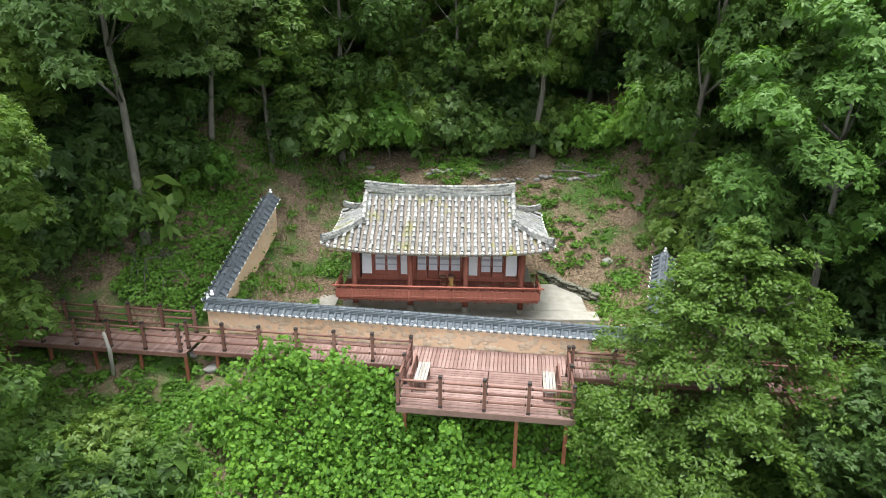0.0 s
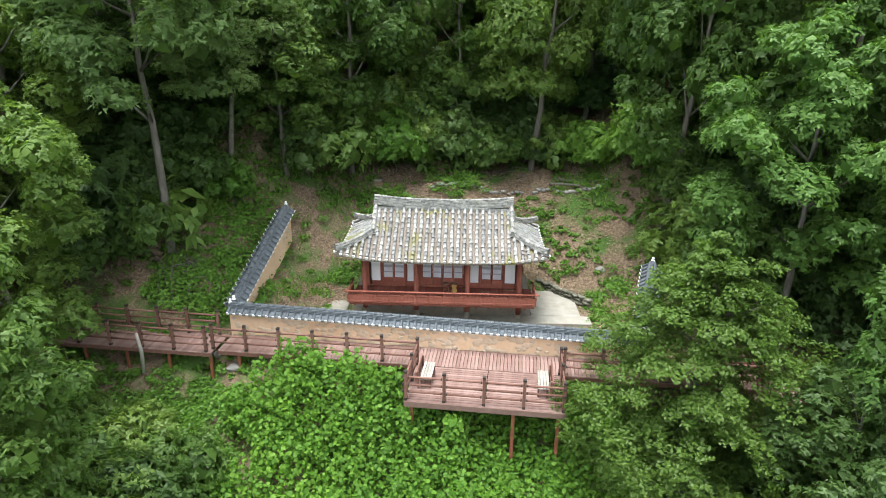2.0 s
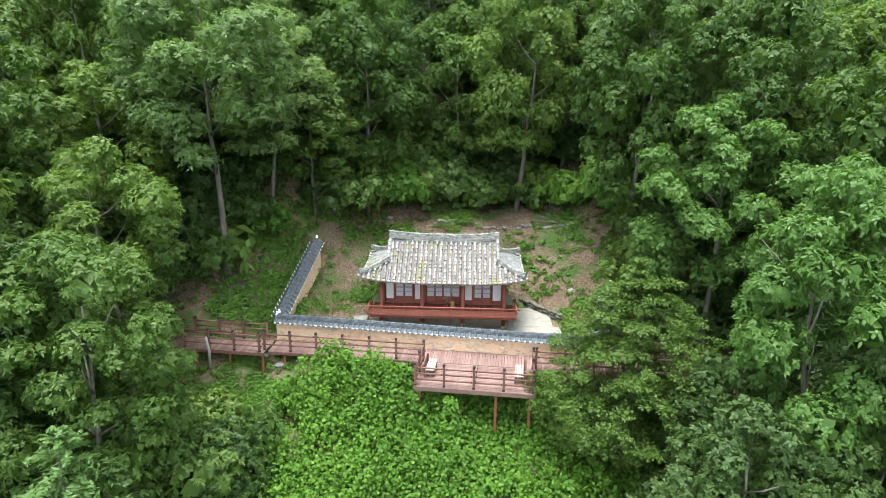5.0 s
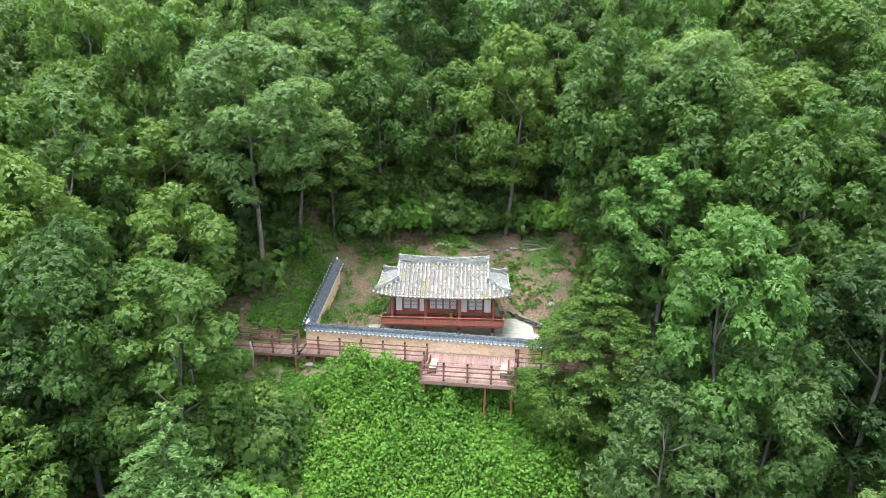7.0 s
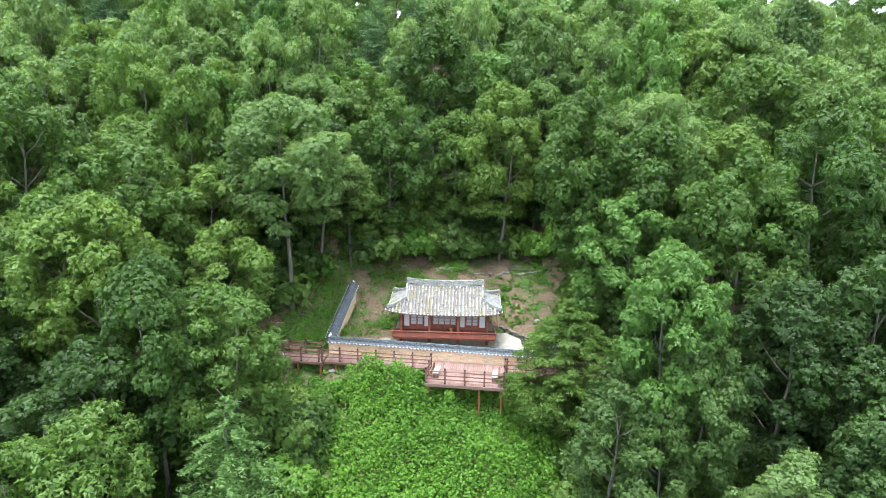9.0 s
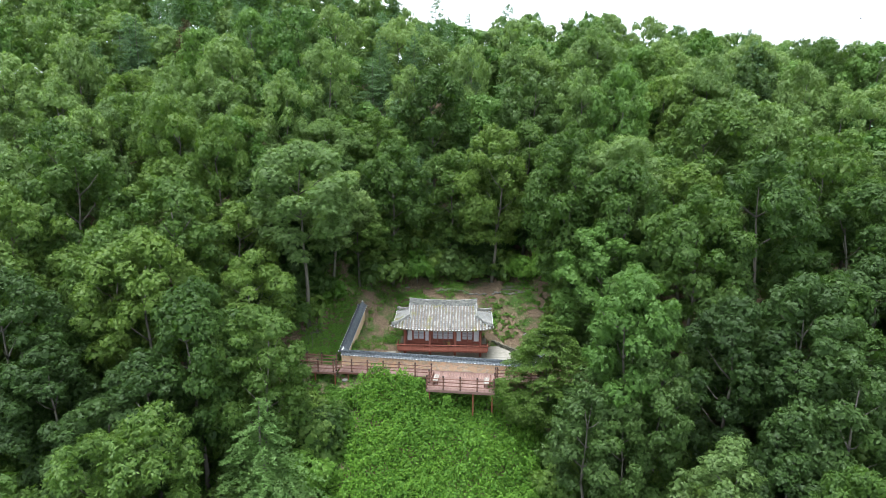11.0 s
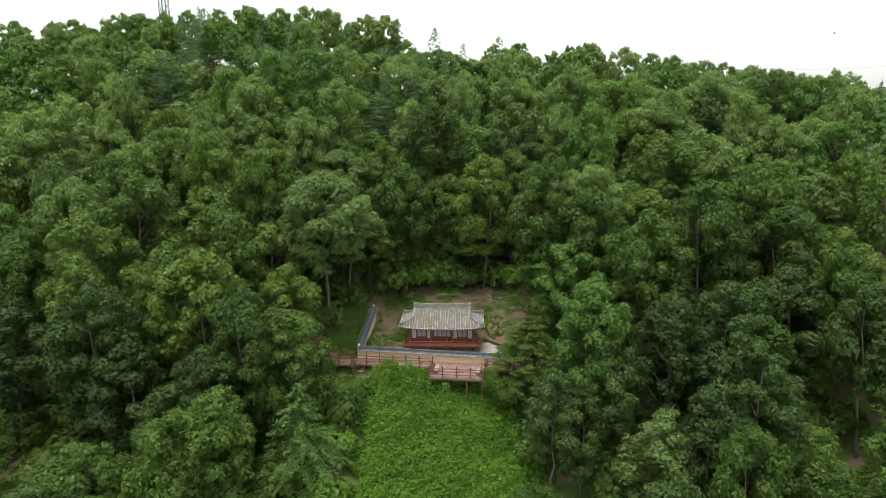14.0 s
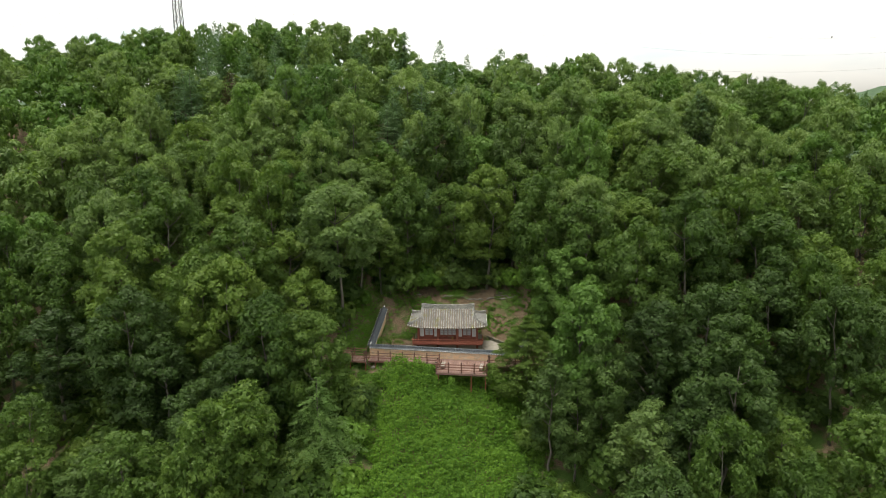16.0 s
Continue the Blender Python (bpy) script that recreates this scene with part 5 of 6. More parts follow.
def railing(label, points, top=TOP):
    """Posts with caps at the points, and three rails between them."""
    r = thing("railing", label, "railing", "boardwalk railings", m=DECK @ pose(0, 0, top))
    for i, p in enumerate(points):
        dz = p[2] if len(p) > 2 else 0.0
        po = part("post", post_me2, None, r)
        po.matrix_basis = pose(p[0], p[1], dz)
        part("cap", cap_me2, None, po, "dark metal post cap")
        part("foot", foot_me, None, po, "dark metal post foot")
        if i + 1 < len(points):
            q = points[i + 1]
            d = Vector((q[0] - p[0], q[1] - p[1], 0))
            ang = math.degrees(math.atan2(d.y, d.x))
            for h in (0.34, 0.64, 0.94):
                br = part("bracket", bracket_me, None, po)
                br.matrix_basis = pose(0, 0, h, 0, 0, ang)
                zq = (q[2] if len(q) > 2 else 0.0)
                v, f = tube([(p[0], p[1], dz + h), (q[0], q[1], zq + h)], [0.042, 0.042], 8)
                part("rail", mesh_of("rail", v, f, M_RAIL, True), None, r)


railing("brown timber railing with capped posts along the boardwalk", [(1.33 + 1.443 * i - 1.44, -1.66) for i in range(7)])
railing("brown timber railing with capped posts round the viewing deck", [(8.56, -1.7), (8.55, -2.95), (8.55, -4.24), (9.95, -4.24), (11.38, -4.24), (12.8, -4.24), (14.2, -4.24), (14.2, -2.95), (14.2, -1.7)])
railing("brown timber railing with capped posts beyond the deck", [(14.35 + 1.45 * i, -1.66) for i in range(6)])
railing("brown timber railing with capped posts on the slope side", [(-0.28 - 1.42 * i, -1.95) for i in range(10)])
railing("brown timber railing with capped posts on the hill side", [(-0.45 - 1.4 * i, -0.42) for i in range(10)])
railing("brown timber railing with capped posts past the wall", [(17.9 + 1.3 * i, -0.36) for i in range(4)])


def stair_walk():
    """The boardwalk's lower run, which turns off downhill."""
    s = thing("boardwalk", "lower run of timber boardwalk stepping down the slope", "boardwalk", m=DECK)
    rng_pts = [(22.5 + 0.05 * i, -1.3 - 0.3 * i, TOP - 0.04 - 0.1 * i) for i in range(24)]
    me = mesh_of("plank", *flat_tile(0.3, 1.5, 0.04), M_DECK)
    pieces("plank", me, [pose(x, y, z, 0, 0, -80) for x, y, z in rng_pts], s)
    for o in (-0.76, 0.76):
        v, f = tube([(x + o, y + o * 0.17, z - 0.08) for x, y, z in rng_pts[::5]], [0.09] * len(rng_pts[::5]), 4)
        part("stringer", mesh_of("stringer", v, f, M_RAIL), None, s)
    for x, y, z in rng_pts[3::7]:
        leg(s, x, y, 0.055)
    for o in (-0.7, 0.7):
        railing("brown timber railing stepping down the slope", [(x + o, y + o * 0.17, z - TOP + 0.04) for x, y, z in rng_pts[::5]])


stair_walk()


def bench(x, y, rz):
    b = thing("bench", "weathered grey slatted wooden bench on the deck", "bench", "deck benches", m=DECK @ pose(x, y, TOP, 0, 0, rz))
    for i in range(4):
        part("slat", box_bm((-0.21 + 0.108 * i, -0.65, 0.41), (-0.21 + 0.108 * i + 0.095, 0.65, 0.45), 0.006), M_GREYWOOD, b)
    for y0 in (-0.48, 0.48):
        part("crosspiece", box_bm((-0.2, y0 - 0.04, 0.35), (0.21, y0 + 0.04, 0.408), 0.005), M_RAIL, b)
        for x0 in (-0.16, 0.17):
            part("leg", box_bm((x0 - 0.035, y0 - 0.035, 0), (x0 + 0.035, y0 + 0.035, 0.35), 0.005), M_RAIL, b)
    part("back_board", box_bm((-0.36, -0.72, 0.3), (-0.3, 0.72, 0.75), 0.01), M_RAIL, b)
    for y0 in (-0.6, 0.6):
        part("back_post", box_bm((-0.3, y0 - 0.03, 0), (-0.24, y0 + 0.03, 0.74), 0.006), M_RAIL, b)


bench(9.15, -2.85, 0), bench(13.5, -2.9, 180)


# ---- vines, weeds and litter ----
def vine_height(x, y):
    """How far the vine blanket stands above the ground: mounds of several sizes."""
    h = 0.6 + 0.3 * np.sin(1.1 * x + 0.8 * y) * np.sin(0.7 * y - 0.9 * x) + 0.22 * np.sin(2.3 * x - 1.7 * y + 1.0) * np.sin(1.9 * y + 0.8 * x)
    h = h + 0.42 * np.abs(np.sin(2.9 * x + 1.1 * y) * np.sin(2.7 * y - 1.3 * x)) + 0.28 * np.abs(np.sin(6.1 * x - 2.1 * y + 1) * np.sin(5.3 * y + 2.6 * x))
    for cx, cy, r, k in ((-4.7, -6.2, 1.9, 1.3), (-2.2, -6.7, 1.5, 0.95), (-6.6, -7.6, 1.6, 0.7), (-0.6, -9.6, 1.3, 0.6), (3.4, -11.5, 1.6, 0.5), (-3.6, -11, 2.0, 0.6), (6.5, -11.0, 1.5, 0.6), (0.5, -15.5, 2.2, 0.5)):
        h = h + k * np.exp(-((x - cx) ** 2 + (y - cy) ** 2) / r ** 2)
    return h * (1 - 0.75 * np.exp(-((x - 3.8) / 2.2) ** 2 - ((y + 8.4) / 1.6) ** 2))


def build_vines():
    rng = np.random.default_rng(21)
    n, each = 24000, 6
    cx = np.concatenate([-11.0 + 21.5 * rng.random(n), -11.0 + 21.5 * rng.random(26000)])
    cy = np.concatenate([-30 + 25.4 * rng.random(n) ** 0.85, -30 + 25.4 * rng.random(26000) ** 0.85])
    deep = np.arange(len(cx)) >= n
    rep = np.where(deep, 1, each)
    lift = np.where(deep, 0.25 + 0.35 * rng.random(len(cx)), 0.45 + 0.75 * rng.random(len(cx)))
    rad = 0.14 + 0.14 * rng.random(len(cx))
    x, y, lift, rad, deep = (np.repeat(k, rep) for k in (cx, cy, lift, rad, deep))
    d = sphere_dirs(len(x), rng, 0.0)
    x, y = x + d[:, 0] * rad * 1.3, y + d[:, 1] * rad * 1.3
    line = -4.3 - 0.087 * (x + 9)
    edge = np.abs(x + 0.1 + 0.05 * y) < 8.7 + 1.1 * np.sin(1.7 * y) - 0.25 * np.clip(y + 12, 0, 6) * (x < 0)
    keep = (y < line) & edge
    x, y, lift, d, rad = x[keep], y[keep], lift[keep], d[keep], rad[keep]
    z = ground_z(x, y) + vine_height(x, y) * lift + d[:, 2] * rad * 0.9
    s, dd = np.cos(radians(5)) * (x + 9.15) - np.sin(radians(5)) * (y + 2.27), -(np.sin(radians(5)) * (x + 9.15) + np.cos(radians(5)) * (y + 2.27))
    under = (s > 8.2) & (s < 14.6) & (dd < 4.6)
    z = np.where(under, np.minimum(z, -0.55), np.where(dd < 2.4, np.minimum(z, 0.12), z))
    keep = ~(under & (dd < 3.0) & (rng.random(len(x)) < 0.6))
    x, y, z, d = x[keep], y[keep], z[keep], d[keep]
    nrm = d * np.array([0.8, 0.8, 0.5]) + np.array([0, -0.25, 0.6]) + 0.3 * rng.normal(size=(len(x), 3))
    nrm /= np.linalg.norm(nrm, axis=1, keepdims=True)
    v, q = leaf_quads(np.stack([x, y, z], 1), nrm, 0.18, 0.15, rng, 0.5)
    vs, qs, off = [v], [q], len(v)
    # vines hanging on the deck's edge and legs
    for cx, cy, z0, z1, r, k in ((0.75, -7.75, -1.9, -0.25, 0.5, 330), (-1.0, -7.35, -2.2, -0.3, 0.28, 130), (4.4, -7.6, -2.3, -1.6, 0.35, 80)):
        zz = z0 + (z1 - z0) * rng.random(k)
        a = 6.28 * rng.random(k)
        rr = r * np.sqrt(rng.random(k)) * (1.15 - 0.5 * (zz - z0) / (z1 - z0))
        pos = np.stack([cx + rr * np.cos(a), cy + rr * np.sin(a), zz], 1)
        nm = np.stack([0.5 * np.cos(a), 0.5 * np.sin(a) - 0.5, np.ones(k)], 1) + 0.4 * rng.normal(size=(k, 3))
        nm /= np.linalg.norm(nm, axis=1, keepdims=True)
        v, q = leaf_quads(pos, nm, 0.18, 0.16, rng, 0.5)
        vs.append(v); qs.append(q + off); off += len(v)
    me = quads_mesh("vines", np.concatenate(vs), np.concatenate(qs), M_VINE)
    tagged(new("vines", me), "bright green broad-leaved vines smothering the open slope", "vines", kind="stuff")


def build_weeds():
    """Tufts of weeds and grass on the slopes round the yard."""
    rng = np.random.default_rng(23)
    vs, qs, off = [], [], 0
    spots = []
    for _ in range(2600):
        x, y = -16 + 29 * rng.random(), -4 + 17 * rng.random()
        if -4.9 < x < 7.0 and y < 4.4:
            continue
        if y < -2.0 and x > -9.6:
            continue
        if y < -1.5 and x < -9:
            continue
        if -8.4 < x < -4.4 and y < 3.6 and rng.random() < 0.8:
            continue
        patch = math.sin(0.8 * x + 1.1) * math.sin(0.75 * y + 0.4) + 0.5 * math.sin(2.1 * x - 1.3 * y)
        if -13.5 < x < -8.3 and y < 6:
            patch += 1.4
        if -5.5 < x < -2 and 3.8 < y < 9.2:
            patch += 1.4
        if rng.random() < 0.33 + 0.45 * patch:
            spots.append((x, y, 0.16 + 0.36 * rng.random() ** 2))
    for _ in range(900):
        x, y = -22 + 14.5 * rng.random(), -14 + 8.8 * rng.random()
        spots.append((x, y, 0.2 + 0.35 * rng.random()))
    for _ in range(300):
        x, y = -13.4 + 4.6 * rng.random(), -1.6 + 7 * rng.random()
        if x < -8.95 + 0.12 * y:
            spots.append((x, y, 0.14 + 0.26 * rng.random()))
    for _ in range(210):
        x, y = 4.0 + 7.4 * rng.random(), 3.2 + 6.2 * rng.random()
        if math.sin(1.1 * x) * math.sin(1.3 * y + 1) + 0.4 * math.sin(2.7 * x + y) > -0.1:
            spots.append((x, y, 0.08 + 0.2 * rng.random() ** 2))
    for _ in range(160):
        x, y = -5.2 + 2.6 * rng.random(), 4.2 + 4.6 * rng.random()
        spots.append((x, y, 0.1 + 0.14 * rng.random()))
    for _ in range(420):
        x, y = -22 + 14 * rng.random(), -6.2 + 3.8 * rng.random()
        spots.append((x, y, 0.1 + 0.14 * rng.random() + (0.14 if y < -4.7 else 0)))
    for _ in range(260):
        x, y = 6.5 + 4.5 * rng.random(), -16 + 10.5 * rng.random()
        spots.append((x, y, 0.2 + 0.3 * rng.random()))
    for x, y, r in spots:
        z = ground_at(x, y)
        n = int(15 + 140 * r)
        d = sphere_dirs(n, rng, 0.05)
        pos = np.array([x, y, z]) + d * (r * (0.5 + 0.7 * rng.random(n)))[:, None] * np.array([1.25, 1.25, 0.95])
        nrm = d * 0.6 + np.array([0, 0, 0.8]) + 0.4 * rng.normal(size=(n, 3))
        nrm /= np.linalg.norm(nrm, axis=1, keepdims=True)
        v, q = leaf_quads(pos, nrm, 0.17, 0.1, rng, 0.3)
        vs.append(v); qs.append(q + off); off += len(v)
    me = quads_mesh("weeds", np.concatenate(vs), np.concatenate(qs), M_WEED)
    tagged(new("weeds", me), "scattered green weeds and tufts on the slope round the yard", "weeds", kind="stuff")


def build_grass():
    rng = np.random.default_rng(25)
    n = 26000
    x, y = -15 + 27 * rng.random(n), -3.5 + 14.5 * rng.random(n)
    patch = np.sin(0.8 * x + 1.1) * np.sin(0.75 * y + 0.4) + 0.5 * np.sin(2.1 * x - 1.3 * y) + 1.0 * ((x < -8.5) & (x > -12.3)) - 0.5 * (x <= -12.3) + 1.0 * ((x > -8) & (x < -2.5) & (y > 4.2))
    keep = (patch > 0.25 + 0.5 * rng.random(n)) & ~((x > -4.8) & (x < 7.2) & (y < 3.8)) & ~((y < -0.4) & (x < -9)) & ~((y < -1.6) & (x >= -9.4))
    x, y = x[keep], y[keep]
    z = ground_z(x, y) + 0.05
    nrm = rng.normal(size=(len(x), 3)) * np.array([1, 1, 0.35])
    nrm /= np.linalg.norm(nrm, axis=1, keepdims=True)
    t = np.stack([0.35 * rng.normal(size=len(x)), 0.35 * rng.normal(size=len(x)), np.ones(len(x))], 1)
    side = np.cross(nrm, t)
    side /= np.linalg.norm(side, axis=1, keepdims=True)
    p = np.stack([x, y, z], 1)
    h = (0.1 + 0.16 * rng.random(len(x)))[:, None]
    v = np.stack([p - side * 0.025, p + side * 0.025, p + t * h + side * 0.012, p + t * h * 1.1 - side * 0.004], 1).reshape(-1, 3)
    me = quads_mesh("grass", v, np.arange(len(v)).reshape(-1, 4), M_WEED)
    tagged(new("grass", me), "patches of rough green grass on the hillside", "grass", kind="stuff")


def build_litter():
    rng = np.random.default_rng(27)
    n = 30000
    x, y = -17 + 33 * rng.random(n), -3 + 19 * rng.random(n)
    keep = ~((x > -4.4) & (x < 6.6) & (y < 3.3) & (y > -0.6)) & ~((y < -1.0) & (x < -9)) & ~((y < -2.0 - 0.087 * (x + 9)))
    x, y = x[keep], y[keep]
    z = ground_z(x, y) + 0.015 + 0.03 * rng.random(len(x))
    nrm = np.array([0, 0, 1.0]) + 0.5 * rng.normal(size=(len(x), 3))
    nrm /= np.linalg.norm(nrm, axis=1, keepdims=True)
    v, q = leaf_quads(np.stack([x, y, z], 1), nrm, 0.15, 0.07, rng, 0.1)
    tagged(new("leaf_litter", quads_mesh("leaf_litter", v, q, M_DRY)), "dry brown fallen leaves strewn over the ground", "leaf litter", kind="stuff")


build_vines(), build_weeds(), build_grass(), build_litter()

# ---- shrubs ----
SHRUB = [broad_tree("shrub", "leafy green shrub at the edge of the woods", 3.2, 1.7, 1.45, 20, 700, 0.22, m, 201 + i, 0.04, 0.42, group="forest edge shrubs", limbs=5, category="shrub")
         for i, m in enumerate((M_WEED, M_LEAF, M_LEAF_SHADED))]
shrub_spots = [(-14.6, 0.2, 1.25, 1), (-12.6, 6.6, 1.0, 1), (-11.2, 4.2, 0.75, 0), (-5.6, 9.6, 1.5, 1), (-3.2, 10.6, 1.2, 0), (0.5, 11.4, 1.1, 2), (2.6, 11.2, 1.0, 1), (4.6, 11.8, 0.9, 2),
               (10.6, 8.6, 1.2, 0), (11.8, 6.6, 1.1, 0), (12.6, 4.4, 1.2, 1), (11.2, 1.8, 0.9, 1), (-16.8, 2.4, 1.3, 2), (-8.2, 8.4, 1.1, 2), (8.6, 10.4, 0.9, 0), (-10.6, -8.0, 1.0, 1),
               (-13.2, -7.2, 1.1, 1), (-9.6, -10.4, 1.0, 2), (-12.4, -10.4, 1.3, 1), (10.2, -11.6, 1.1, 2), (12.4, -10.0, 1.2, 2), (9.2, -13.8, 1.0, 1), (-9.8, -14.0, 1.1, 0), (13.6, -15.0, 1.2, 2), (12.4, -0.8, 1.3, 2), (14.2, 1.2, 1.4, 2), (15.6, -2.4, 1.2, 2), (13.2, -1.9, 1.0, 2), (16.4, 0.6, 1.4, 2), (15.0, 3.4, 1.4, 2), (12.6, 2.6, 1.2, 1),
               (-16.2, 0.8, 1.5, 2), (-17.8, 3.6, 1.7, 2), (-13.0, 3.9, 0.9, 1), (-16.0, 7.0, 1.6, 2), (-13.4, 9.6, 1.4, 2), (-11.2, 9.4, 1.3, 1), (-15.2, 2.2, 1.1, 2), (-18.4, 0.2, 1.3, 2), (-14.2, 4.6, 1.1, 2), (17.8, -5.4, 1.3, 2), (17.6, -1.0, 1.3, 2)]
rng_sh = np.random.default_rng(31)
for _ in range(60):
    x, y = -24 + 46 * rng_sh.random(), 6 + 14 * rng_sh.random()
    if not (-10 < x < 10.5 and y < 12):
        shrub_spots.append((x, y, 0.8 + 0.7 * rng_sh.random(), 2 if rng_sh.random() < 0.6 else 1))
LOW = broad_tree("shrub", "low leafy brush on the wooded lower slope", 2.6, 1.9, 1.3, 18, 620, 0.17, M_LEAF, 231, 0.04, 0.44, group="lower slope brush", limbs=3, category="shrub")
SHRUB.append(LOW)
SHRUB.append(broad_tree("shrub", "low maple-like shrub with flat sprays of yellow-green leaves below the boardwalk", 2.2, 1.9, 0.9, 60, 1300, 0.13, M_WEED, 241, 0.04, 0.24, group="sprays below the boardwalk", limbs=5, category="shrub", flat=0.35))
shrub_spots += [(9.4, -19.5, 1.2, 3), (10.8, -20.6, 1.3, 3), (8.9, -21.4, 1.0, 3), (23.5, -20.2, 1.6, 3), (25.2, -21.6, 1.5, 3), (22.0, -21.8, 1.4, 3), (-9.5, -18.4, 1.1, 0), (-8.6, -20.2, 1.0, 0), (-7.8, -21.8, 1.1, 0), (-10.2, -20.8, 1.2, 3), (6.0, 12.6, 1.1, 1), (7.4, 11.6, 0.9, 0), (5.2, 13.8, 1.2, 2), (-15.6, -0.4, 0.9, 1), (-17.0, -1.0, 1.0, 2), (-14.0, 1.0, 0.6, 0), (-13.9, -7.6, 1.0, 4), (-12.0, -7.3, 0.9, 4), (-15.6, -8.0, 1.0, 4), (-10.6, -8.6, 0.8, 4), (-13.0, -9.4, 0.8, 4)]
for _ in range(210):
    x, y = -36 + 74 * rng_sh.random(), -25 + 21 * rng_sh.random()
    if abs(x) > 9 and not (10 < x < 17 and -9.5 < y < -2.5) and not (x < 0 and -6.4 < y):
        shrub_spots.append((x, y, 0.8 + 0.7 * rng_sh.random(), 3))
seen_shrub = set()
for x, y, s, k in shrub_spots:
    src = SHRUB[k]
    if -20 < x < -8 and -14 < y < -5:
        s = max(0.3, min(s, (0.2 - 0.35 * (y + 5) - 1.2 - ground_at(x, y)) / 3.2))
    m = pose(x, y, ground_at(x, y), 0, 0, 360 * rng_sh.random()) @ Matrix.Scale(s, 4)
    if k in seen_shrub:
        base = src.matrix_basis.copy()
        src.matrix_basis = Matrix.Identity(4)
        copy_thing(src, m)
        src.matrix_basis = base
    else:
        src.matrix_basis = m
        seen_shrub.add(k)

# ---- stones, rocks and branches ----
row = thing("stone_row", "row of pale field stones edging the slope behind the house", "stones")
pale = [lump_mesh("stone", 60 + i, M_ROCK, 0.7) for i in range(3)]
rng_st = np.random.default_rng(41)
for i in range(40):
    t = i / 39
    if 0.52 < t < 0.58:
        continue
    x, y = -0.9 + 10.2 * t, 9.4 - 0.4 * t + 0.06 * rng_st.normal()
    ob = new("stone", pale[i % 3])
    ob.parent = row
    s = 0.24 + 0.14 * rng_st.random()
    ob.matrix_basis = pose(x, y, ground_at(x, y) + 0.02, 0, 0, 360 * rng_st.random()) @ Matrix.Diagonal((s * 1.3, s, s, 1))

mossy = [lump_mesh("stone", 70 + i, M_MOSSROCK, 0.7) for i in range(3)]
bank = thing("retaining_wall", "low dry-stone retaining wall beside the concrete yard", "wall")
for i in range(60):
    t = (i % 20) / 19
    x, y = 5.0 + 2.2 * t, 4.0 - 2.6 * t
    ob = new("stone", mossy[i % 3])
    ob.parent = bank
    s = 0.24 + 0.12 * rng_st.random()
    ob.matrix_basis = pose(x + 0.05 * rng_st.normal(), y + 0.05 * rng_st.normal(), 0.1 + 0.17 * (i // 20), 0, 0, 40 * rng_st.random() - 60) @ Matrix.Diagonal((s * 1.2, s, s * 0.9, 1))
for x, y, s, label in ((7.4, 1.6, 0.5, "grey boulder beside the concrete yard"), (8.3, 4.4, 0.75, "weathered grey rock set in the slope"), (10.2, 6.2, 0.6, "weathered grey rock at the wood's edge"),
                       (-4.3, 9.9, 0.8, "pale grey boulder under the shrubs"), (-8.6, -3.9, 0.8, "grey boulder under the boardwalk"), (-9.6, -3.2, 0.6, "grey boulder beside the boardwalk post"), (9.0, 3.2, 0.8, "pale rock showing through thin grass")):
    ob = new("rock", lump_mesh("rock", int(x * 10) % 97 + 5, M_ROCK, 0.7))
    ob.matrix_basis = pose(x, y, ground_at(x, y) - 0.12 * s, 0, 0, 40 * x) @ Matrix.Diagonal((s, s * 0.8, s * 0.7, 1))
    tagged(ob, label, "rock")


def brushwood(x, y, n, r, seed):
    rng = np.random.default_rng(seed)
    t = thing("brushwood", "pile of grey-brown dead branches on the slope", "branches")
    for i in range(n):
        a = 6.28 * rng.random()
        ln = r * (0.5 + rng.random())
        ox, oy = x + 0.5 * r * rng.normal(), y + 0.4 * r * rng.normal()
        z = ground_at(ox, oy) + 0.06 + 0.3 * rng.random()
        ex, ey = ox + ln * math.cos(a), oy + ln * math.sin(a)
        v, f = tube([(ox, oy, z), ((ox + ex) / 2, (oy + ey) / 2, max(z, ground_at(ex, ey)) + 0.1), (ex, ey, ground_at(ex, ey) + 0.05 + 0.2 * rng.random())], [0.025, 0.02, 0.008], 5)
        part("branch", mesh_of("branch", v, f, M_BARK, True), None, t)


brushwood(-12.3, 0.0, 26, 1.0, 51), brushwood(7.2, 9.9, 16, 0.9, 52), brushwood(3.6, 10.6, 10, 1.0, 53)
v, f = tube([(6.0, 9.6, 4.35), (7.3, 9.25, 4.4), (8.4, 8.8, 4.3)], [0.07, 0.06, 0.03], 7)
tagged(new("fallen_log", mesh_of("fallen_log", v, f, M_BARK, True)), "thin grey fallen log on the slope behind the house", "log")
v, f = tube([(-12.35, -4.25, -0.9), (-12.3, -4.28, 0.2), (-12.42, -4.25, 0.95)], [0.085, 0.08, 0.06], 7)
tagged(new("wooden_stake", mesh_of("wooden_stake", v, f, M_GREYWOOD, True)), "weathered grey split stake leaning on the boardwalk railing", "stake")

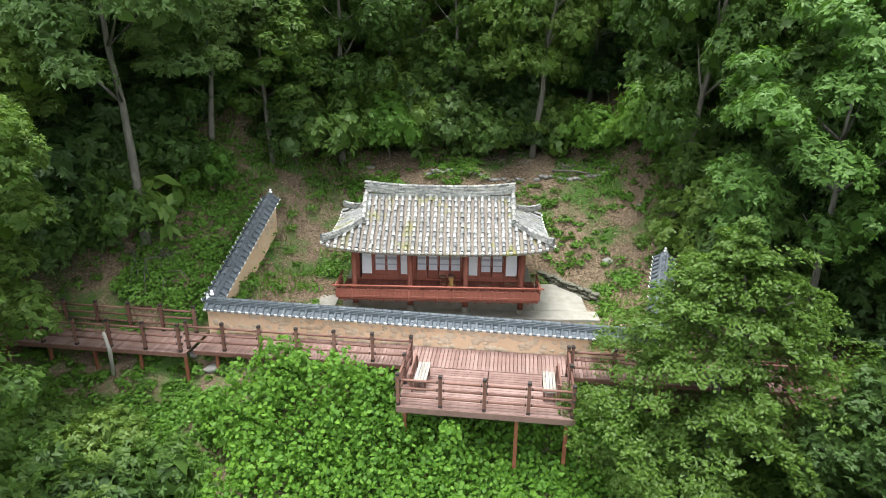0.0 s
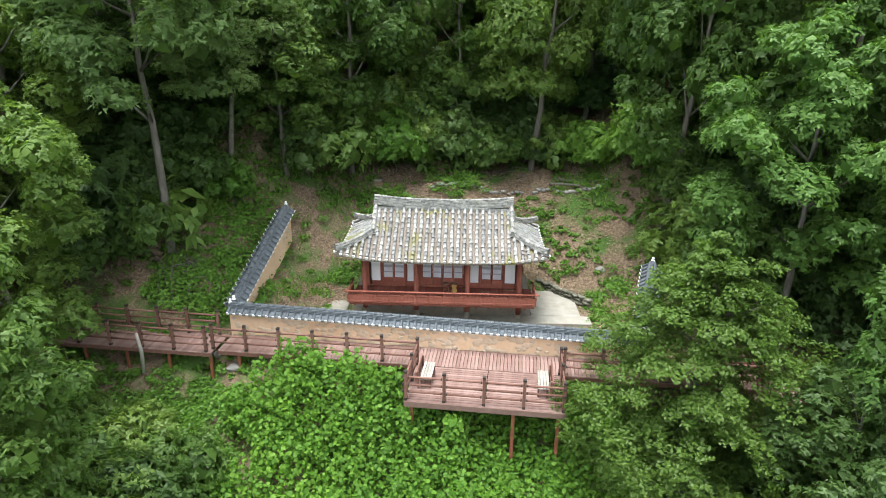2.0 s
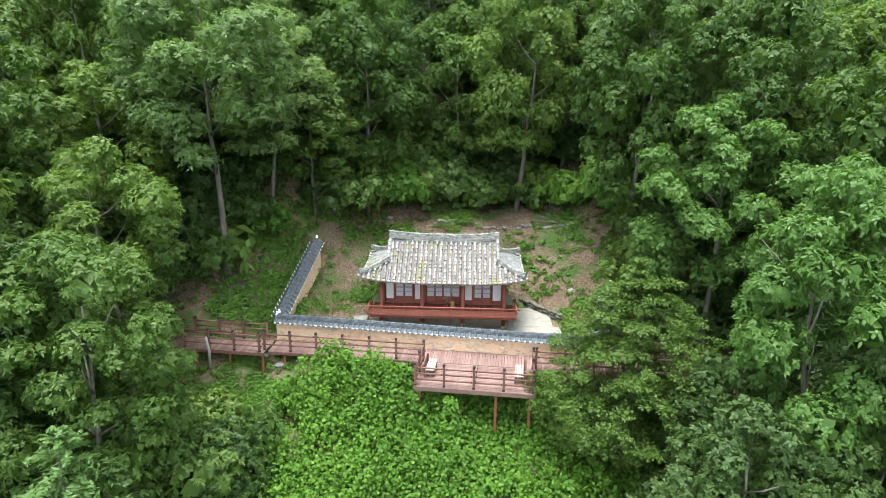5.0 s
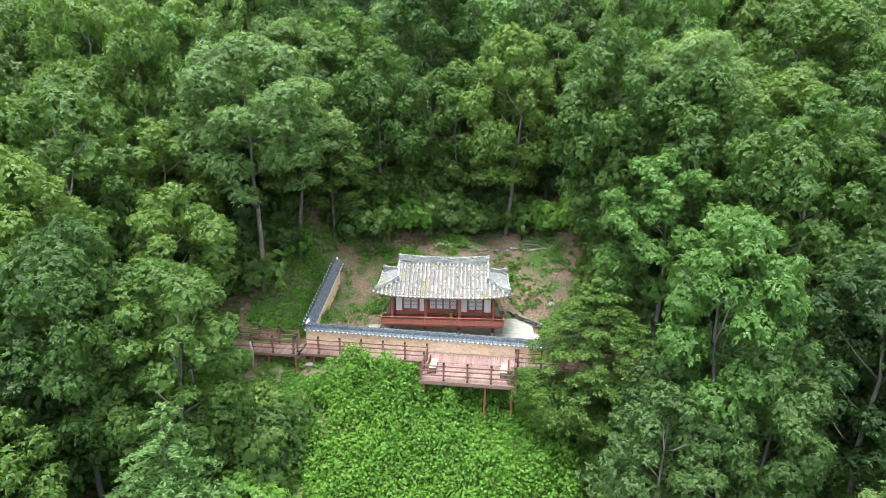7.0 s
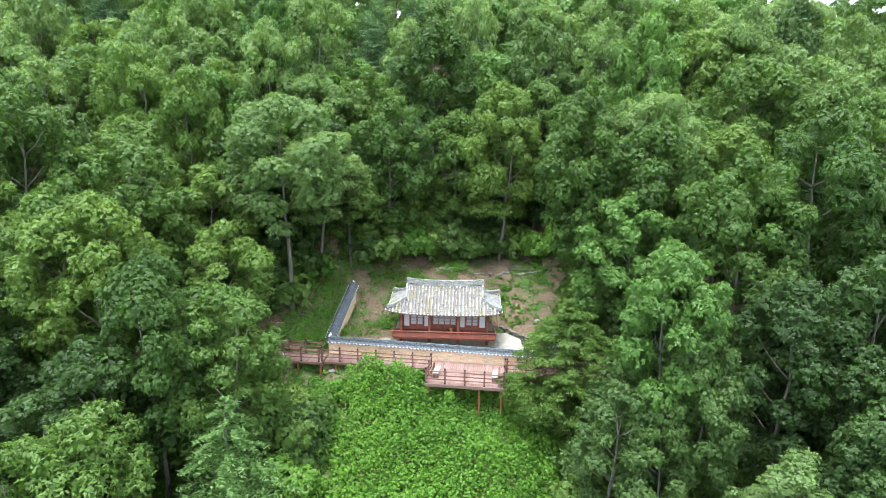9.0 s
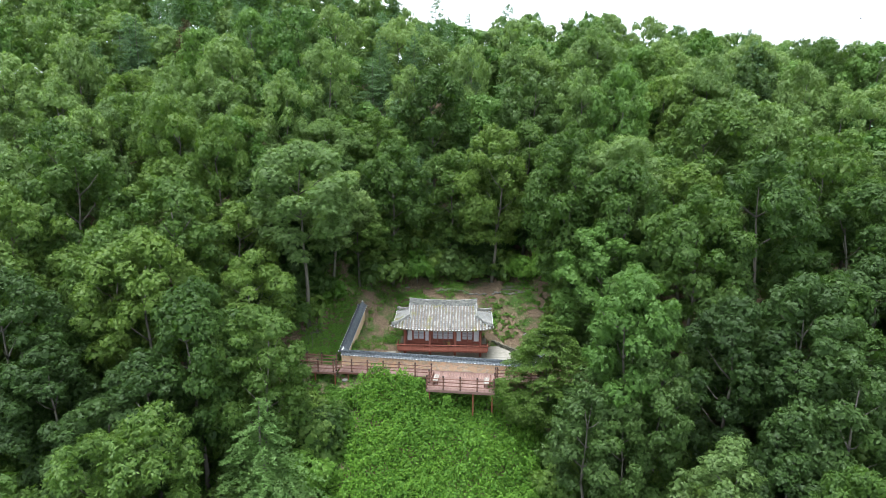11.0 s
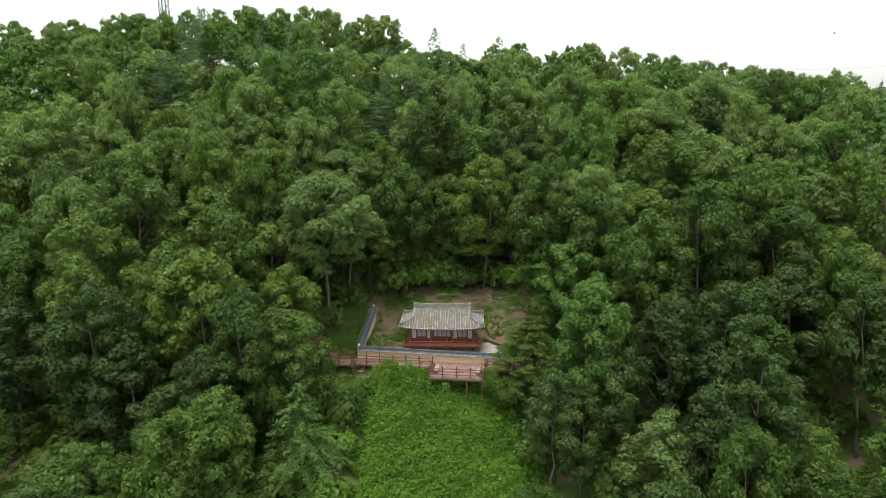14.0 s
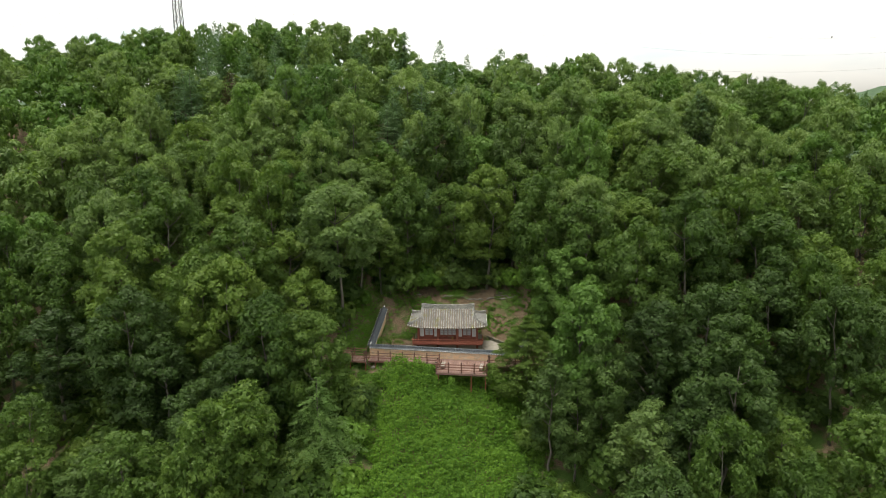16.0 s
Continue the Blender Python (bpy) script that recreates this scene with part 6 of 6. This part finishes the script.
# ---- power line beyond the ridge ----
pylon = thing("power_pylon", "grey steel lattice power pylon standing beyond the ridge", "pylon", m=pose(-78.4, 104, ground_at(-78.4, 104)))
H, B, W = 62.0, 1.9, 0.95
lv, lf = [], []
for sx in (-1, 1):
    for sy in (-1, 1):
        tube([(sx * B, sy * B, 0), (sx * W, sy * W, 34), (sx * 0.6, sy * 0.6, H)], [0.16, 0.14, 0.1], 4, lv, lf)
part("leg_frame", mesh_of("leg_frame", lv, lf, M_WIRE), None, pylon)
lv, lf = [], []
zs = [0, 6, 12, 17, 22, 26, 30, 34, 37, 40, 43, 46, 49, 52, 55, 58, 61]


def half_width(z):
    return B + (W - B) * z / 34 if z < 34 else W + (0.6 - W) * (z - 34) / (H - 34)


for z0, z1 in zip(zs, zs[1:]):
    a, b = half_width(z0), half_width(z1)
    for (p, q), (r, s) in zip(((-1, -1), (1, -1), (1, 1), (-1, 1)), ((1, -1), (1, 1), (-1, 1), (-1, -1))):
        tube([(p * a, q * a, z0), (r * b, s * b, z1)], [0.07, 0.07], 4, lv, lf)
        tube([(r * a, s * a, z0), (p * b, q * b, z1)], [0.07, 0.07], 4, lv, lf)
        tube([(p * b, q * b, z1), (r * b, s * b, z1)], [0.04, 0.04], 4, lv, lf)
part("bracing", mesh_of("bracing", lv, lf, M_WIRE), None, pylon)
for z in (44, 51, 58):
    lv, lf = [], []
    for sx in (-1, 1):
        for dz in (0, 1.6):
            tube([(0, -0.8, z + dz), (sx * 0.6, sx * 6.5, z + 0.2)], [0.09, 0.05], 4, lv, lf)
            tube([(0, 0.8, z + dz), (sx * 0.6, sx * 6.5, z + 0.2)], [0.09, 0.05], 4, lv, lf)
    part("cross_arm", mesh_of("cross_arm", lv, lf, M_WIRE), None, pylon)


def wire(a, b, sag, label="thin grey overhead power line against the sky"):
    a, b = Vector(a), Vector(b)
    pts = [a.lerp(b, t) - Vector((0, 0, sag * 4 * t * (1 - t))) for t in np.linspace(0, 1, 15)]
    v, f = tube(pts, [0.03] * 15, 4)
    tagged(new("power_line", mesh_of("power_line", v, f, M_WIRE)), label, "power line", "power lines")


gz = ground_at(-78.4, 104)
for z in (44, 51, 58):
    for sy in (-6.5, 6.5):
        wire((-78.4, 104 + sy, gz + z), (-330, 150 + sy, gz + z - 25), 7)
        if sy > 0:
            wire((-78.4, 104 + sy, gz + z), (260, 260 + sy, gz + z - 6), 14)
v, f = tube([(0, 0, -0.28), (0, 0, -0.2), (0, 0, 0), (0, 0, 0.2), (0, 0, 0.28)], [0.05, 0.2, 0.28, 0.2, 0.05], 10)
ball = new("marker_ball", mesh_of("marker_ball", v, f, M_CAP, True))
ball.matrix_basis = pose(128.4, 160.0, 56.2)
tagged(ball, "small dark marker ball on an overhead line", "marker ball")
